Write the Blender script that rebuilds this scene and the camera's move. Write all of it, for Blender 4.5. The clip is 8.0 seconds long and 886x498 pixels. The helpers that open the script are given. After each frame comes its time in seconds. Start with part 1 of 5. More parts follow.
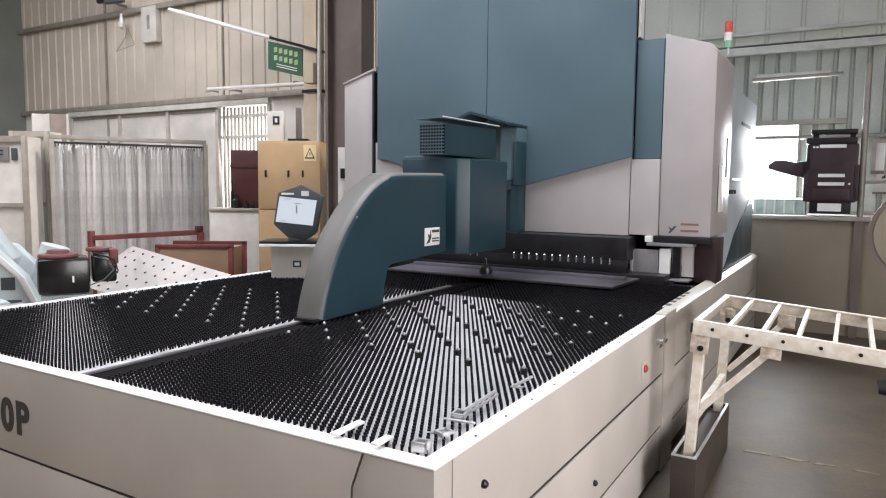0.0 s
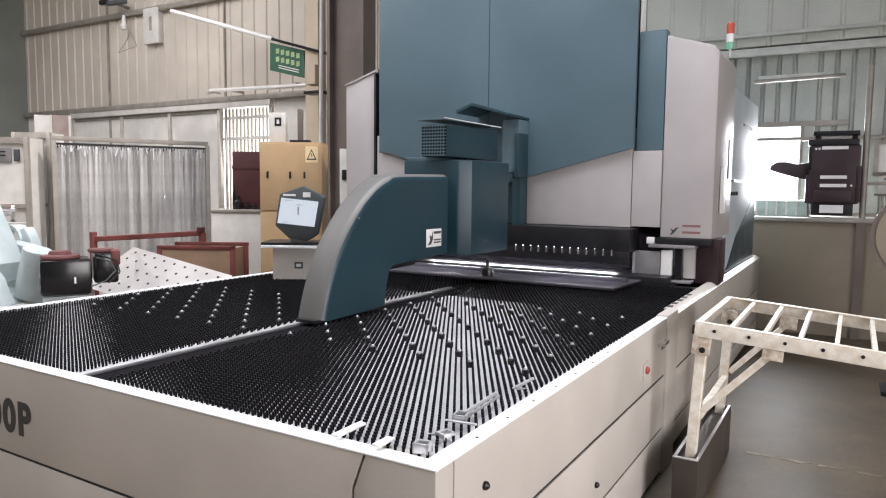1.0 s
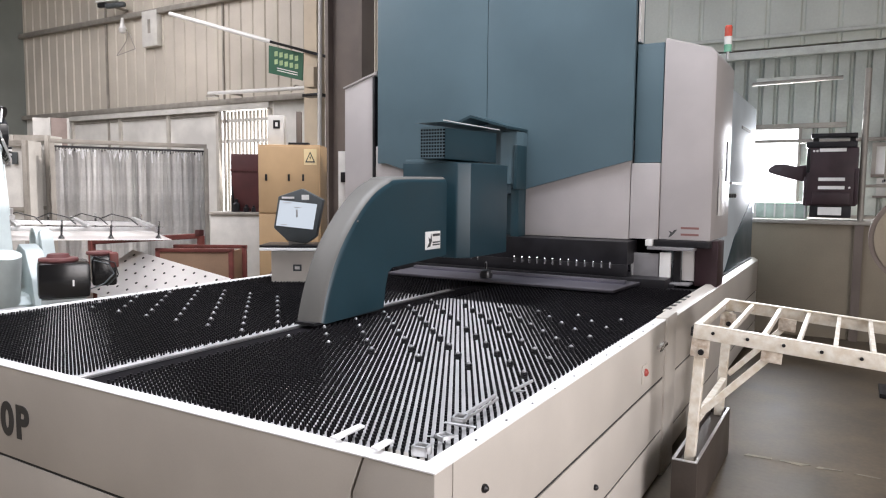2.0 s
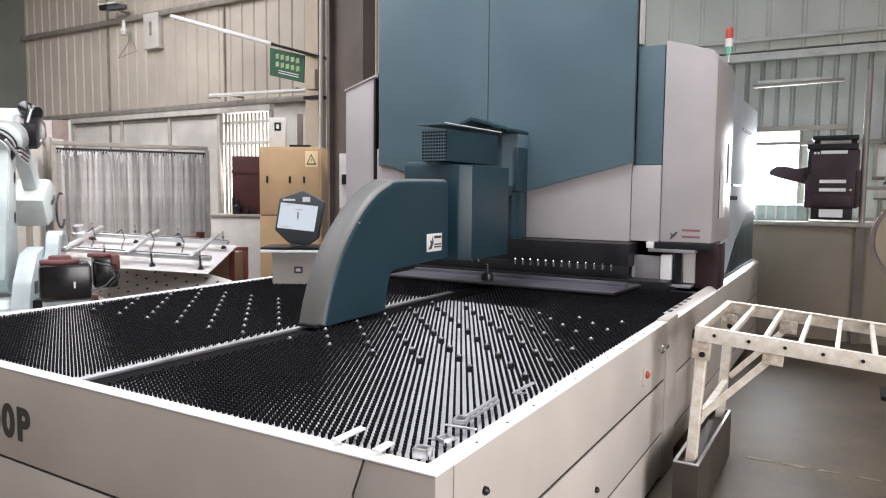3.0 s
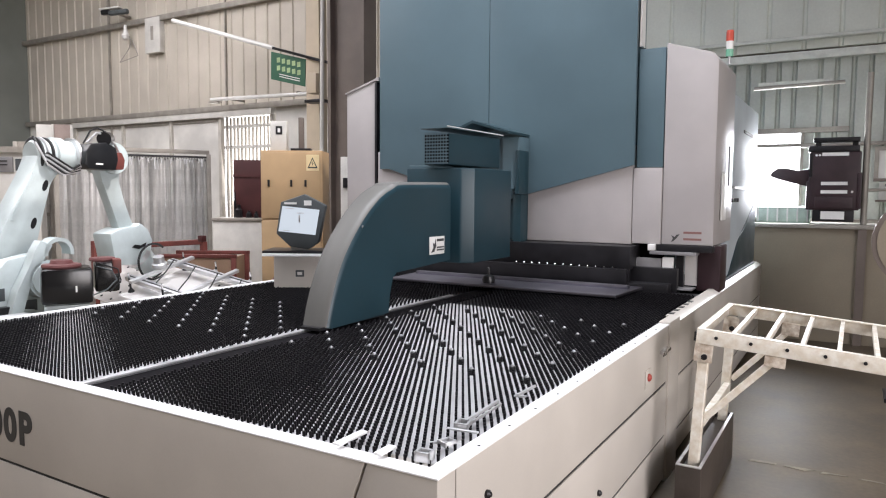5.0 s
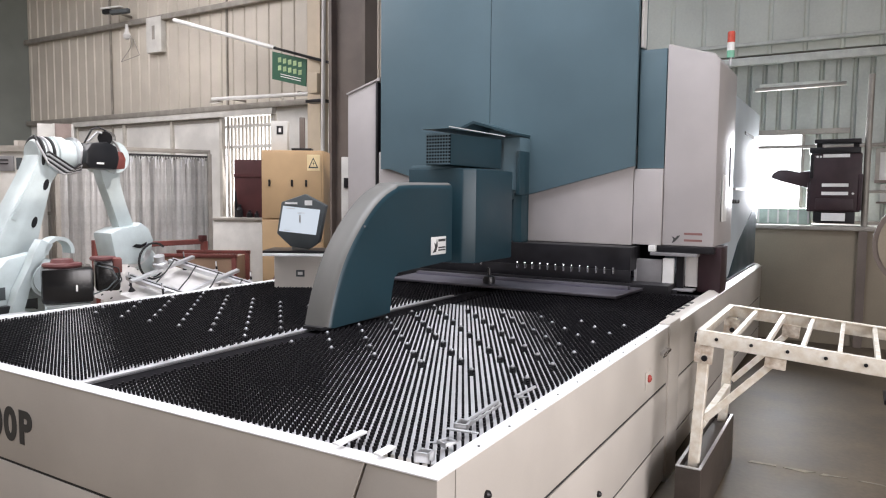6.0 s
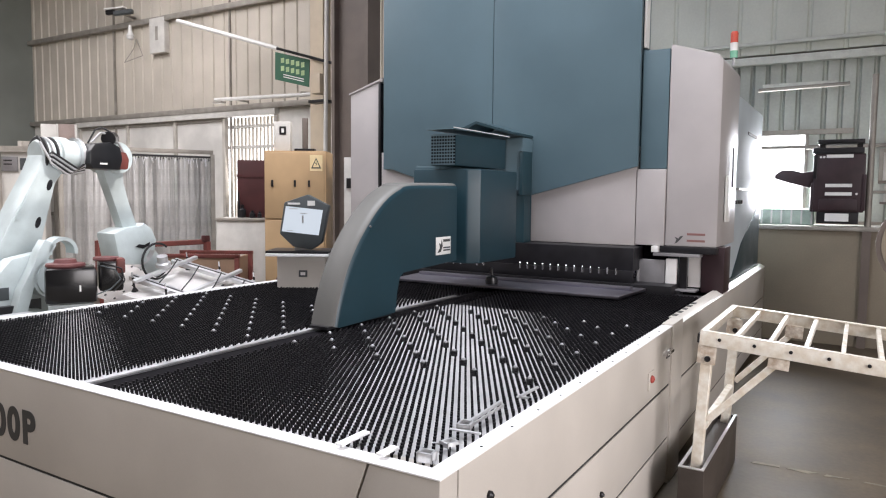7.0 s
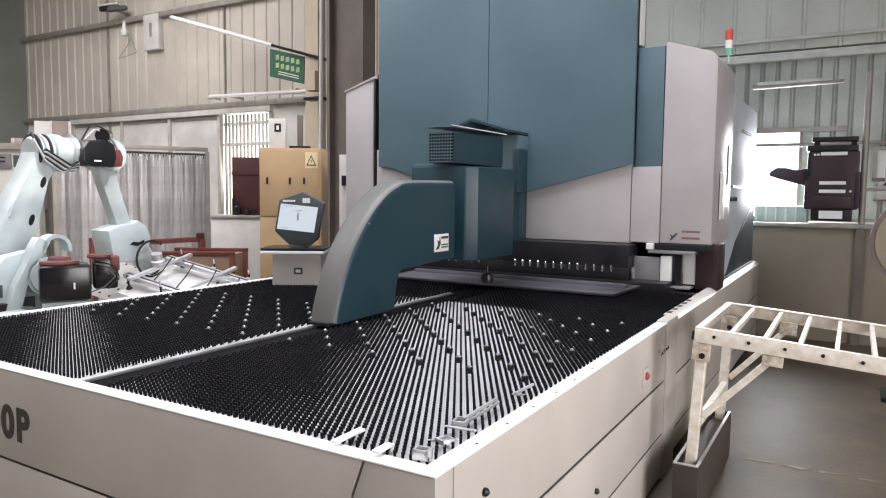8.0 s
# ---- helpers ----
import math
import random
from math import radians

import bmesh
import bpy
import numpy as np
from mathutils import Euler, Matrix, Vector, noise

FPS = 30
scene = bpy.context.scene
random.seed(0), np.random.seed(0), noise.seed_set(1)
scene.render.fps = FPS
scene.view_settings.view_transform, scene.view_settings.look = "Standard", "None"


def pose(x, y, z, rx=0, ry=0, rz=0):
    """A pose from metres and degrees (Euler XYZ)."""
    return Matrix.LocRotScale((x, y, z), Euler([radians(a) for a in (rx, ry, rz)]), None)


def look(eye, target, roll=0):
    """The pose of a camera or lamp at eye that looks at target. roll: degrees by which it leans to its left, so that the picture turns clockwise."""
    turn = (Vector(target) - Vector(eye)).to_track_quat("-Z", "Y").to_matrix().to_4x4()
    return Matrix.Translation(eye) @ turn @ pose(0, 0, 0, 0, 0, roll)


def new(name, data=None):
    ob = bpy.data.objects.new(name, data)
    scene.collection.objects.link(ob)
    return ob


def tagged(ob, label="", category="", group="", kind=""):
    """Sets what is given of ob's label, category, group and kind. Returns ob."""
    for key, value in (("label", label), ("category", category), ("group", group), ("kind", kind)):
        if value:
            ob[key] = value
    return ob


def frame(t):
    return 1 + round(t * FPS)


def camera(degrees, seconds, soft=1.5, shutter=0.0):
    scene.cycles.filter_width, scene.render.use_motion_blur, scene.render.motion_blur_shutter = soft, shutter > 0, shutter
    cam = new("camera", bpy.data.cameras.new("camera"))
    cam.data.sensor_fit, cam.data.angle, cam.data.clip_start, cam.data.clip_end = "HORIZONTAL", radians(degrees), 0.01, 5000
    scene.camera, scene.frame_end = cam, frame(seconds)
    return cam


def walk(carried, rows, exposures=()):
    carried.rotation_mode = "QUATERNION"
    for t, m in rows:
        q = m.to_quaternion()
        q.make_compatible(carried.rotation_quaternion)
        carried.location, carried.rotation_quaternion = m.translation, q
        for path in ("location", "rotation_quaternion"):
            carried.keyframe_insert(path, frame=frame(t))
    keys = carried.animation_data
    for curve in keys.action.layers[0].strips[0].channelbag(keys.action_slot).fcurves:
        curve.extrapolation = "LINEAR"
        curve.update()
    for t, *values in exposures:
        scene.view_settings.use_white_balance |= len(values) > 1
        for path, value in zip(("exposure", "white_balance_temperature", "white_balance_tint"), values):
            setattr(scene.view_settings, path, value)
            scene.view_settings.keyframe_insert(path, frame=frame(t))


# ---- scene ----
TURN, TILT = 30.942, 4.383                        # camera heading left of +y, tilt down
EYE = (0.0, 0.0, 1.75)
STEP = 0.04655                                    # degrees of one unit of drift

# drift of the view: seconds, sideways, down, roll
DRIFT = [(0.0, -9.8, -16.9, 0.54), (0.5, -11.4, -18.4, 0.485), (1.0, -7.0, -14.5, 0.576), (1.5, -9.6, -12.1, 0.528), (2.2, -9.0, -9.2, 0.53),
         (3.0, -7.5, -6.4, 0.533), (3.5, -5.0, -7.3, 0.508), (4.0, -4.3, -2.7, 0.454), (4.5, -5.2, -1.4, 0.298), (5.2, -4.8, -0.8, 0.42),
         (6.0, -4.1, -0.3, 0.555), (6.5, -5.6, 2.4, 0.419), (7.0, 0.6, 0.3, 0.562), (7.5, -4.4, -0.4, 0.734), (8.0, -7.7, -4.3, 0.57)]


def view(dx, dy, lean):
    yaw, tilt = radians(TURN + dx * STEP), radians(TILT - dy * STEP)
    way = Vector((-math.sin(yaw) * math.cos(tilt), math.cos(yaw) * math.cos(tilt), -math.sin(tilt)))
    return look(EYE, Vector(EYE) + way, lean)


cam = camera(64.99, 8.0, soft=1.15, shutter=0.5)
walk(cam, [(t, view(dx, dy, lean)) for t, dx, dy, lean in DRIFT], exposures=[(0.0, -0.06, 6500, 15), (8.0, -0.03, 6500, 15)])

# ---- world and light ----
world = bpy.data.worlds.new("sky")
scene.world = world
world.use_nodes = True
wn = world.node_tree.nodes
sky = wn.new("ShaderNodeTexSky")
sky.sky_type, sky.sun_disc = "NISHITA", False
sky.sun_elevation, sky.sun_rotation = radians(48), radians(110)
wn["Background"].inputs[1].default_value = 0.12
world.node_tree.links.new(sky.outputs[0], wn["Background"].inputs[0])

sun = new("sun", bpy.data.lights.new("sun", "SUN"))
sun.data.energy, sun.data.angle, sun.data.color = 2.5, radians(0.6), (1.0, 0.95, 0.88)
sun.matrix_world = look((12, 4, 14), (0, 0, 0))


def opening_light(name, eye, target, w, h, watts, color=(1, 1, 1), spread=180):
    """Area lamp as daylight, at a window or at an unseen, added opening."""
    d = bpy.data.lights.new(name, "AREA")
    d.shape, d.size, d.size_y, d.energy, d.color = "RECTANGLE", w, h, watts, color
    d.spread = radians(spread)
    ob = new(name, d)
    ob.matrix_world = look(eye, target)
    return ob


# Overhead lamps at unseen skylights, added to light machine, walls and table front.
opening_light("skylight_glow", (-3.0, 3.6, 7.85), (-3.0, 3.6, 0), 5.0, 5.2, 400, (0.93, 0.97, 1.0), 110)
opening_light("skylight_glow", (-12.0, 3.5, 7.85), (-13.5, 6.0, 0), 5.0, 10.0, 1150, (1.0, 0.985, 0.965), 170)
opening_light("skylight_glow", (-4.5, -4.0, 7.85), (-4.0, -2.5, 0), 5.0, 4.0, 230, (1.0, 0.985, 0.96), 160)
# Lamp at an unseen gate, added to brighten the table's side skirt.
opening_light("gate_glow", (4.9, 0.8, 2.4), (-1.5, 2.6, 0.7), 4.0, 4.2, 340, (1.0, 0.97, 0.95), 150)
opening_light("window_glow", (-0.95, 10.85, 2.05), (-0.9, 6.0, 1.6), 0.7, 1.1, 160, (0.90, 0.96, 1.0), 180)
opening_light("window_glow", (-13.0, 10.85, 2.5), (-11.0, 0.0, 1.2), 8.0, 2.0, 160, (1.0, 0.99, 0.95), 180)


# ---- materials ----
def rgb(c):
    return (*c, 1.0)


def mat(name, color, rough=0.5, metal=0.0, dirt=0.12, scale=6.0, fine=60.0, bump=0.03, coat=0.0, spec=0.5, tone=None, per_piece=0.0):
    """A surface with stains at one scale, grain at another and a slight relief."""
    m = bpy.data.materials.new(name)
    m.use_nodes = True
    n, l = m.node_tree.nodes, m.node_tree.links
    b = n["Principled BSDF"]
    tc = n.new("ShaderNodeTexCoord")
    big, small = n.new("ShaderNodeTexNoise"), n.new("ShaderNodeTexNoise")
    big.inputs["Scale"].default_value, small.inputs["Scale"].default_value = scale, fine
    big.inputs["Detail"].default_value, small.inputs["Detail"].default_value = 6, 3
    for t in (big, small):
        l.new(tc.outputs["Object"], t.inputs["Vector"])
    ramp = n.new("ShaderNodeValToRGB")
    ramp.color_ramp.elements[0].position, ramp.color_ramp.elements[1].position = 0.36, 0.66
    dark = tone or tuple(c * (1 - 2.4 * dirt) for c in color)
    ramp.color_ramp.elements[0].color, ramp.color_ramp.elements[1].color = rgb(tuple(max(0.0, c) for c in dark)), rgb(color)
    l.new(big.outputs["Fac"], ramp.inputs["Fac"])
    mix = n.new("ShaderNodeMix")
    mix.data_type, mix.blend_type = "RGBA", "MULTIPLY"
    mix.inputs["Factor"].default_value = min(1.0, dirt * 2)
    l.new(ramp.outputs["Color"], mix.inputs["A"])
    l.new(small.outputs["Fac"], mix.inputs["B"])
    col = mix.outputs["Result"]
    gain = n.new("ShaderNodeMix")
    gain.data_type, gain.blend_type = "RGBA", "MULTIPLY"
    gain.inputs["Factor"].default_value = 1.0
    g = 1 + min(1.0, dirt * 2) * 0.5
    gain.inputs["B"].default_value = (g, g, g, 1)
    l.new(col, gain.inputs["A"])
    col = gain.outputs["Result"]
    if per_piece:
        info, vary = n.new("ShaderNodeObjectInfo"), n.new("ShaderNodeHueSaturation")
        mr = n.new("ShaderNodeMapRange")
        mr.inputs["To Min"].default_value, mr.inputs["To Max"].default_value = 1 - per_piece, 1 + per_piece
        l.new(info.outputs["Random"], mr.inputs["Value"])
        l.new(mr.outputs["Result"], vary.inputs["Value"])
        l.new(col, vary.inputs["Color"])
        col = vary.outputs["Color"]
    l.new(col, b.inputs["Base Color"])
    rr = n.new("ShaderNodeMapRange")
    rr.inputs["To Min"].default_value, rr.inputs["To Max"].default_value = max(0.03, rough - 0.12), min(1.0, rough + 0.12)
    l.new(big.outputs["Fac"], rr.inputs["Value"])
    l.new(rr.outputs["Result"], b.inputs["Roughness"])
    b.inputs["Metallic"].default_value = metal
    b.inputs["Coat Weight"].default_value = coat
    b.inputs["Specular IOR Level"].default_value = spec
    if bump:
        bp = n.new("ShaderNodeBump")
        bp.inputs["Strength"].default_value, bp.inputs["Distance"].default_value = bump, 0.01
        l.new(small.outputs["Fac"], bp.inputs["Height"])
        l.new(bp.outputs["Normal"], b.inputs["Normal"])
    return m


def glow(name, color, strength):
    m = bpy.data.materials.new(name)
    m.use_nodes = True
    b = m.node_tree.nodes["Principled BSDF"]
    b.inputs["Base Color"].default_value = (0.02, 0.02, 0.02, 1)
    b.inputs["Emission Color"].default_value = rgb(color)
    b.inputs["Emission Strength"].default_value = strength
    return m


TEAL = mat("teal_powder_coat", (0.0118, 0.040, 0.055), 0.42, dirt=0.06, scale=3, fine=220, bump=0.04)
TEAL_DARK = mat("dark_teal_paint", (0.016, 0.046, 0.06), 0.45, dirt=0.06, scale=3, fine=220)
TEAL_GREY = mat("grey_edge_tone", (0.115, 0.112, 0.104), 0.55, dirt=0.05, scale=3, fine=200, bump=0.04)
TEAL_SLATE = mat("slate_teal_paint", (0.094, 0.152, 0.182), 0.45, dirt=0.05, scale=1.5, fine=200, bump=0.03)
CREAM = mat("cream_powder_coat", (0.56, 0.52, 0.472), 0.4, dirt=0.05, scale=2, fine=240, bump=0.03)
# Cream coat toned darker to hold the shade on the gantry front.
SHADED_CREAM = mat("shaded_cream_coat", (0.44, 0.41, 0.405), 0.4, dirt=0.05, scale=2, fine=240, bump=0.03)
WHITE = mat("white_enamel", (0.78, 0.77, 0.75), 0.35, dirt=0.05, scale=4, fine=180)
RIM = mat("bright_white_rim", (0.88, 0.88, 0.88), 0.35, 0.0, dirt=0.05, scale=5, fine=150)
BED = mat("pale_bed_plate", (0.53, 0.52, 0.53), 0.45, 0.1, dirt=0.06, scale=6, fine=90)
BRISTLE = mat("black_bristle", (0.006, 0.0052, 0.0068), 0.55, dirt=0.1, scale=9, fine=200, bump=0, spec=0.14)
DARK = mat("dark_oiled_steel", (0.017, 0.016, 0.019), 0.4, 0.3, dirt=0.15, scale=8, fine=120)
# Dull black fill for the slot, bending gap and grille holes.
RECESS_BLACK = mat("black_recess_fill", (0.006, 0.005, 0.007), 0.8, dirt=0.1, bump=0, spec=0.08)
SEAM = mat("seam_shadow_gap", (0.03, 0.03, 0.03), 0.7, dirt=0.1)
PLATE = mat("oiled_plate_steel", (0.26, 0.25, 0.29), 0.38, 1.0, dirt=0.04, scale=3, fine=120, bump=0)
BALL = mat("dull_ball_steel", (0.42, 0.42, 0.44), 0.3, 1.0, dirt=0.05, scale=20, bump=0)
CHROME = mat("polished_steel", (0.8, 0.8, 0.82), 0.12, 1.0, dirt=0.02, scale=8, bump=0)
ALU = mat("aluminium_profile", (0.72, 0.72, 0.73), 0.35, 0.7, dirt=0.08, scale=9, fine=150)
ROBOT = mat("pale_robot_paint", (0.58, 0.65, 0.65), 0.35, dirt=0.07, scale=5, fine=150)
BLACK = mat("black_plastic", (0.013, 0.013, 0.015), 0.32, dirt=0.1, scale=9, fine=100)
MOTOR_BLACK = mat("glossy_black_enamel", (0.005, 0.005, 0.006), 0.22, dirt=0.1, scale=9, bump=0)
RED = mat("red_paint", (0.42, 0.06, 0.045), 0.45, dirt=0.12, scale=6)
RUST = mat("red_oxide_steel", (0.18, 0.045, 0.036), 0.55, dirt=0.14, scale=7, fine=90)
BROWN_RED = mat("dark_red_board", (0.085, 0.022, 0.023), 0.5, dirt=0.12, scale=4)
TAN = mat("tan_cabinet_paint", (0.46, 0.31, 0.17), 0.45, dirt=0.05, scale=3, fine=160)
BEIGE_BOX = mat("faded_board", (0.29, 0.18, 0.115), 0.6, dirt=0.08, scale=4)
WALL = mat("ribbed_wall_sheet", (0.62, 0.565, 0.485), 0.5, dirt=0.09, scale=0.7, fine=40, bump=0.05)
WALL_GREY = mat("grey_green_wall_sheet", (0.79, 0.82, 0.745), 0.5, dirt=0.07, scale=0.9, fine=30, bump=0.04)
# Lower right sheeting, toned darker than the sheet above it.
WALL_PALE = mat("darker_lower_sheet", (0.60, 0.635, 0.585), 0.5, dirt=0.12, scale=1.1, fine=30, bump=0.04)
WALL_LOW = mat("plastered_low_wall", (0.28, 0.235, 0.175), 0.75, dirt=0.08, scale=1.2, fine=60, bump=0.08)
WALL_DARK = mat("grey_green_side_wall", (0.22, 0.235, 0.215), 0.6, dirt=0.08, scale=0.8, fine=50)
PURLIN = mat("galvanised_purlin", (0.40, 0.37, 0.33), 0.5, 0.3, dirt=0.1, scale=5)
PURLIN_PALE = mat("pale_painted_purlin", (0.74, 0.76, 0.70), 0.4, dirt=0.1, scale=5)
BODY_PALE = mat("pale_blue_grey_coat", (0.50, 0.56, 0.60), 0.55, dirt=0.05, scale=2, fine=200)
HEAD = mat("dark_machine_enamel", (0.038, 0.017, 0.022), 0.45, dirt=0.15, scale=7)
COLUMN = mat("brown_column_paint", (0.17, 0.135, 0.115), 0.55, dirt=0.1, scale=2, fine=60)
COLUMN_TAN = mat("tan_pilaster", (0.60, 0.50, 0.37), 0.55, dirt=0.08, scale=2)
FLOOR = mat("sealed_concrete_floor", (0.134, 0.103, 0.070), 0.55, dirt=0.2, scale=1.9, fine=30, bump=0.06, tone=(0.076, 0.059, 0.040), spec=0.3)
ROOF = mat("roof_sheet", (0.45, 0.43, 0.40), 0.6, dirt=0.08, scale=1)
FRAME_WHITE = mat("window_frame_white", (0.68, 0.66, 0.62), 0.4, dirt=0.06, scale=5)
MULLION = mat("weathered_window_frame", (0.56, 0.525, 0.47), 0.5, dirt=0.1, scale=5)
FROST = mat("frosted_pane", (0.78, 0.76, 0.72), 0.35, dirt=0.1, scale=1.5)
CURTAIN = mat("grey_vinyl_strip", (0.70, 0.69, 0.68), 0.16, dirt=0.08, scale=5, fine=40, per_piece=0.15, coat=1.0)
RACK = mat("worn_cream_paint", (0.80, 0.77, 0.70), 0.4, dirt=0.08, scale=19, fine=70, tone=(0.64, 0.565, 0.46))
RUSTY = mat("rust_worn_paint", (0.68, 0.62, 0.54), 0.5, dirt=0.14, scale=34, fine=90, tone=(0.44, 0.35, 0.27))
BOXSTEEL = mat("brown_steel_box", (0.062, 0.049, 0.041), 0.5, 0.0, dirt=0.12, scale=5)
GUARD_GREY = mat("brushed_guard_sheet", (0.30, 0.29, 0.30), 0.35, 0.3, dirt=0.08, scale=6, fine=120)
PINK_RED = mat("faded_red_casting", (0.17, 0.06, 0.058), 0.45, dirt=0.1, scale=8)
GREEN = mat("green_sign_board", (0.03, 0.115, 0.066), 0.45, dirt=0.05)
SCREEN_BACK = mat("pendant_grey", (0.075, 0.085, 0.09), 0.45, dirt=0.08)
SHEET = mat("bright_sheet_metal", (0.82, 0.79, 0.77), 0.33, 0.35, dirt=0.05, scale=3, fine=100)
TUBE = mat("cable_rubber", (0.015, 0.015, 0.016), 0.5, dirt=0.1)
PRINT = mat("dark_print", (0.05, 0.05, 0.05), 0.5, dirt=0.05)
PRINT_RED = mat("reddish_print", (0.25, 0.12, 0.11), 0.5, dirt=0.05)
STICKER = mat("white_sticker", (0.8, 0.79, 0.77), 0.4, dirt=0.03)
YELLOW = mat("warning_yellow", (0.75, 0.60, 0.35), 0.45, dirt=0.05)
SCREEN = glow("lit_display", (0.74, 0.84, 0.92), 0.85)
# Glow for the bar added inside the bending gap, no known lamp.
GAP_GLOW = glow("gap_glow_strip", (0.93, 0.96, 1.0), 80.0)
SKYGLOW = glow("bright_outside", (0.95, 0.98, 1.0), 3.5)


# ---- mesh tools ----
def bm_box(bm, lo, hi, bevel=0.0):
    c = [(a + b) / 2 for a, b in zip(lo, hi)]
    s = [abs(b - a) for a, b in zip(lo, hi)]
    r = bmesh.ops.create_cube(bm, size=1.0, matrix=Matrix.Translation(c) @ Matrix.Diagonal((*s, 1)))
    if bevel:
        vs = set(r["verts"])
        bmesh.ops.bevel(bm, geom=[e for e in bm.edges if e.verts[0] in vs], offset=bevel, segments=2, affect="EDGES", profile=0.6)
    return bm


def box(lo, hi, bevel=0.0):
    return bm_box(bmesh.new(), lo, hi, bevel)


def bm_rod(bm, a, b, r, r2=None, seg=12):
    a, b = Vector(a), Vector(b)
    d = b - a
    q = d.to_track_quat("Z", "Y").to_matrix().to_4x4()
    bmesh.ops.create_cone(bm, cap_ends=True, segments=seg, radius1=r, radius2=r if r2 is None else r2, depth=d.length,
                          matrix=Matrix.Translation((a + b) / 2) @ q)
    return bm


def rod(a, b, r, r2=None, seg=12):
    return bm_rod(bmesh.new(), a, b, r, r2, seg)


def bm_beam(bm, a, b, w, h, bevel=0.0):
    """A rectangular bar from a to b, w wide and h high."""
    a, b = Vector(a), Vector(b)
    d = b - a
    q = d.to_track_quat("X", "Z").to_matrix().to_4x4()
    m = Matrix.Translation((a + b) / 2) @ q @ Matrix.Diagonal((d.length, w, h, 1))
    r = bmesh.ops.create_cube(bm, size=1.0, matrix=m)
    if bevel:
        vs = set(r["verts"])
        bmesh.ops.bevel(bm, geom=[e for e in bm.edges if e.verts[0] in vs], offset=bevel, segments=1, affect="EDGES")
    return bm


def beam(a, b, w, h, bevel=0.0):
    return bm_beam(bmesh.new(), a, b, w, h, bevel)


def prism(points, axis, lo, hi, bevel=0.0):
    """A flat outline pushed along an axis: x takes (y, z), y takes (x, z), z takes (x, y)."""
    bm = bmesh.new()

    def at(p, c):
        return {"x": (c, p[0], p[1]), "y": (p[0], c, p[1]), "z": (p[0], p[1], c)}[axis]
    a = [bm.verts.new(at(p, lo)) for p in points]
    b = [bm.verts.new(at(p, hi)) for p in points]
    n = len(points)
    bm.faces.new(a)
    bm.faces.new(b[::-1])
    for i in range(n):
        bm.faces.new((a[i], b[i], b[(i + 1) % n], a[(i + 1) % n]))
    bmesh.ops.recalc_face_normals(bm, faces=bm.faces[:])
    if bevel:
        bmesh.ops.bevel(bm, geom=bm.edges[:], offset=bevel, segments=2, affect="EDGES", profile=0.6)
    return bm


def tube_path(points, r, seg=8):
    bm = bmesh.new()
    for a, b in zip(points, points[1:]):
        bm_rod(bm, a, b, r, seg=seg)
    return bm


def lathe(profile, seg=20, at=(0, 0, 0)):
    """A turned body from (radius, height) pairs."""
    bm = bmesh.new()
    rings = []
    for r, h in profile:
        rings.append([bm.verts.new((at[0] + r * math.cos(2 * math.pi * i / seg), at[1] + r * math.sin(2 * math.pi * i / seg), at[2] + h)) for i in range(seg)])
    for p, q in zip(rings, rings[1:]):
        for i in range(seg):
            bm.faces.new((p[i], p[(i + 1) % seg], q[(i + 1) % seg], q[i]))
    bm.faces.new(rings[0][::-1])
    bm.faces.new(rings[-1])
    bmesh.ops.recalc_face_normals(bm, faces=bm.faces[:])
    return bm


def mesh_of(name, bm, material, smooth=35):
    me = bpy.data.meshes.new(name)
    bm.to_mesh(me)
    bm.free()
    me.materials.append(material)
    if smooth:
        me.polygons.foreach_set("use_smooth", [True] * len(me.polygons))
        me.set_sharp_from_angle(angle=radians(smooth))
    return me


def part(name, bm, material, parent, label="", smooth=35):
    ob = new(name, mesh_of(name, bm, material, smooth))
    ob.parent = parent
    if label:
        tagged(ob, label)
    return ob


def thing(name, label, category, at=(0, 0, 0), group="", kind="", rz=0):
    ob = new(name)
    ob.empty_display_size = 0.1
    ob.matrix_basis = pose(*at, 0, 0, rz)
    return tagged(ob, label, category, group, kind)


def solid(name, bm, material, label, category, group="", kind="", smooth=35):
    return tagged(new(name, mesh_of(name, bm, material, smooth)), label, category, group, kind)


# ---- hall ----
XL, XR, YB, YF, ZR = -20.0, 5.0, 11.0, -7.0, 8.0


def ribbed(x0, x1, z0, z1, y, pitch=0.36, depth=0.03):
    """Profiled wall sheet facing -y, with narrow grooves at even steps."""
    out, x = [(x0, y)], x0
    while x + pitch < x1:
        out += [(x + pitch - 0.07, y), (x + pitch - 0.05, y + depth), (x + pitch - 0.02, y + depth), (x + pitch, y)]
        x += pitch
    out += [(x1, y)]
    bm = bmesh.new()
    ring = []
    for px, py in out:
        ring.append([bm.verts.new((px, py, z0)), bm.verts.new((px, py, z1)), bm.verts.new((px, y + 0.08, z1)), bm.verts.new((px, y + 0.08, z0))])
    for p, q in zip(ring, ring[1:]):
        for k in range(4):
            bm.faces.new((p[k], p[(k + 1) % 4], q[(k + 1) % 4], q[k]))
    bm.faces.new(ring[0])
    bm.faces.new(ring[-1][::-1])
    bmesh.ops.recalc_face_normals(bm, faces=bm.faces[:])
    return bm


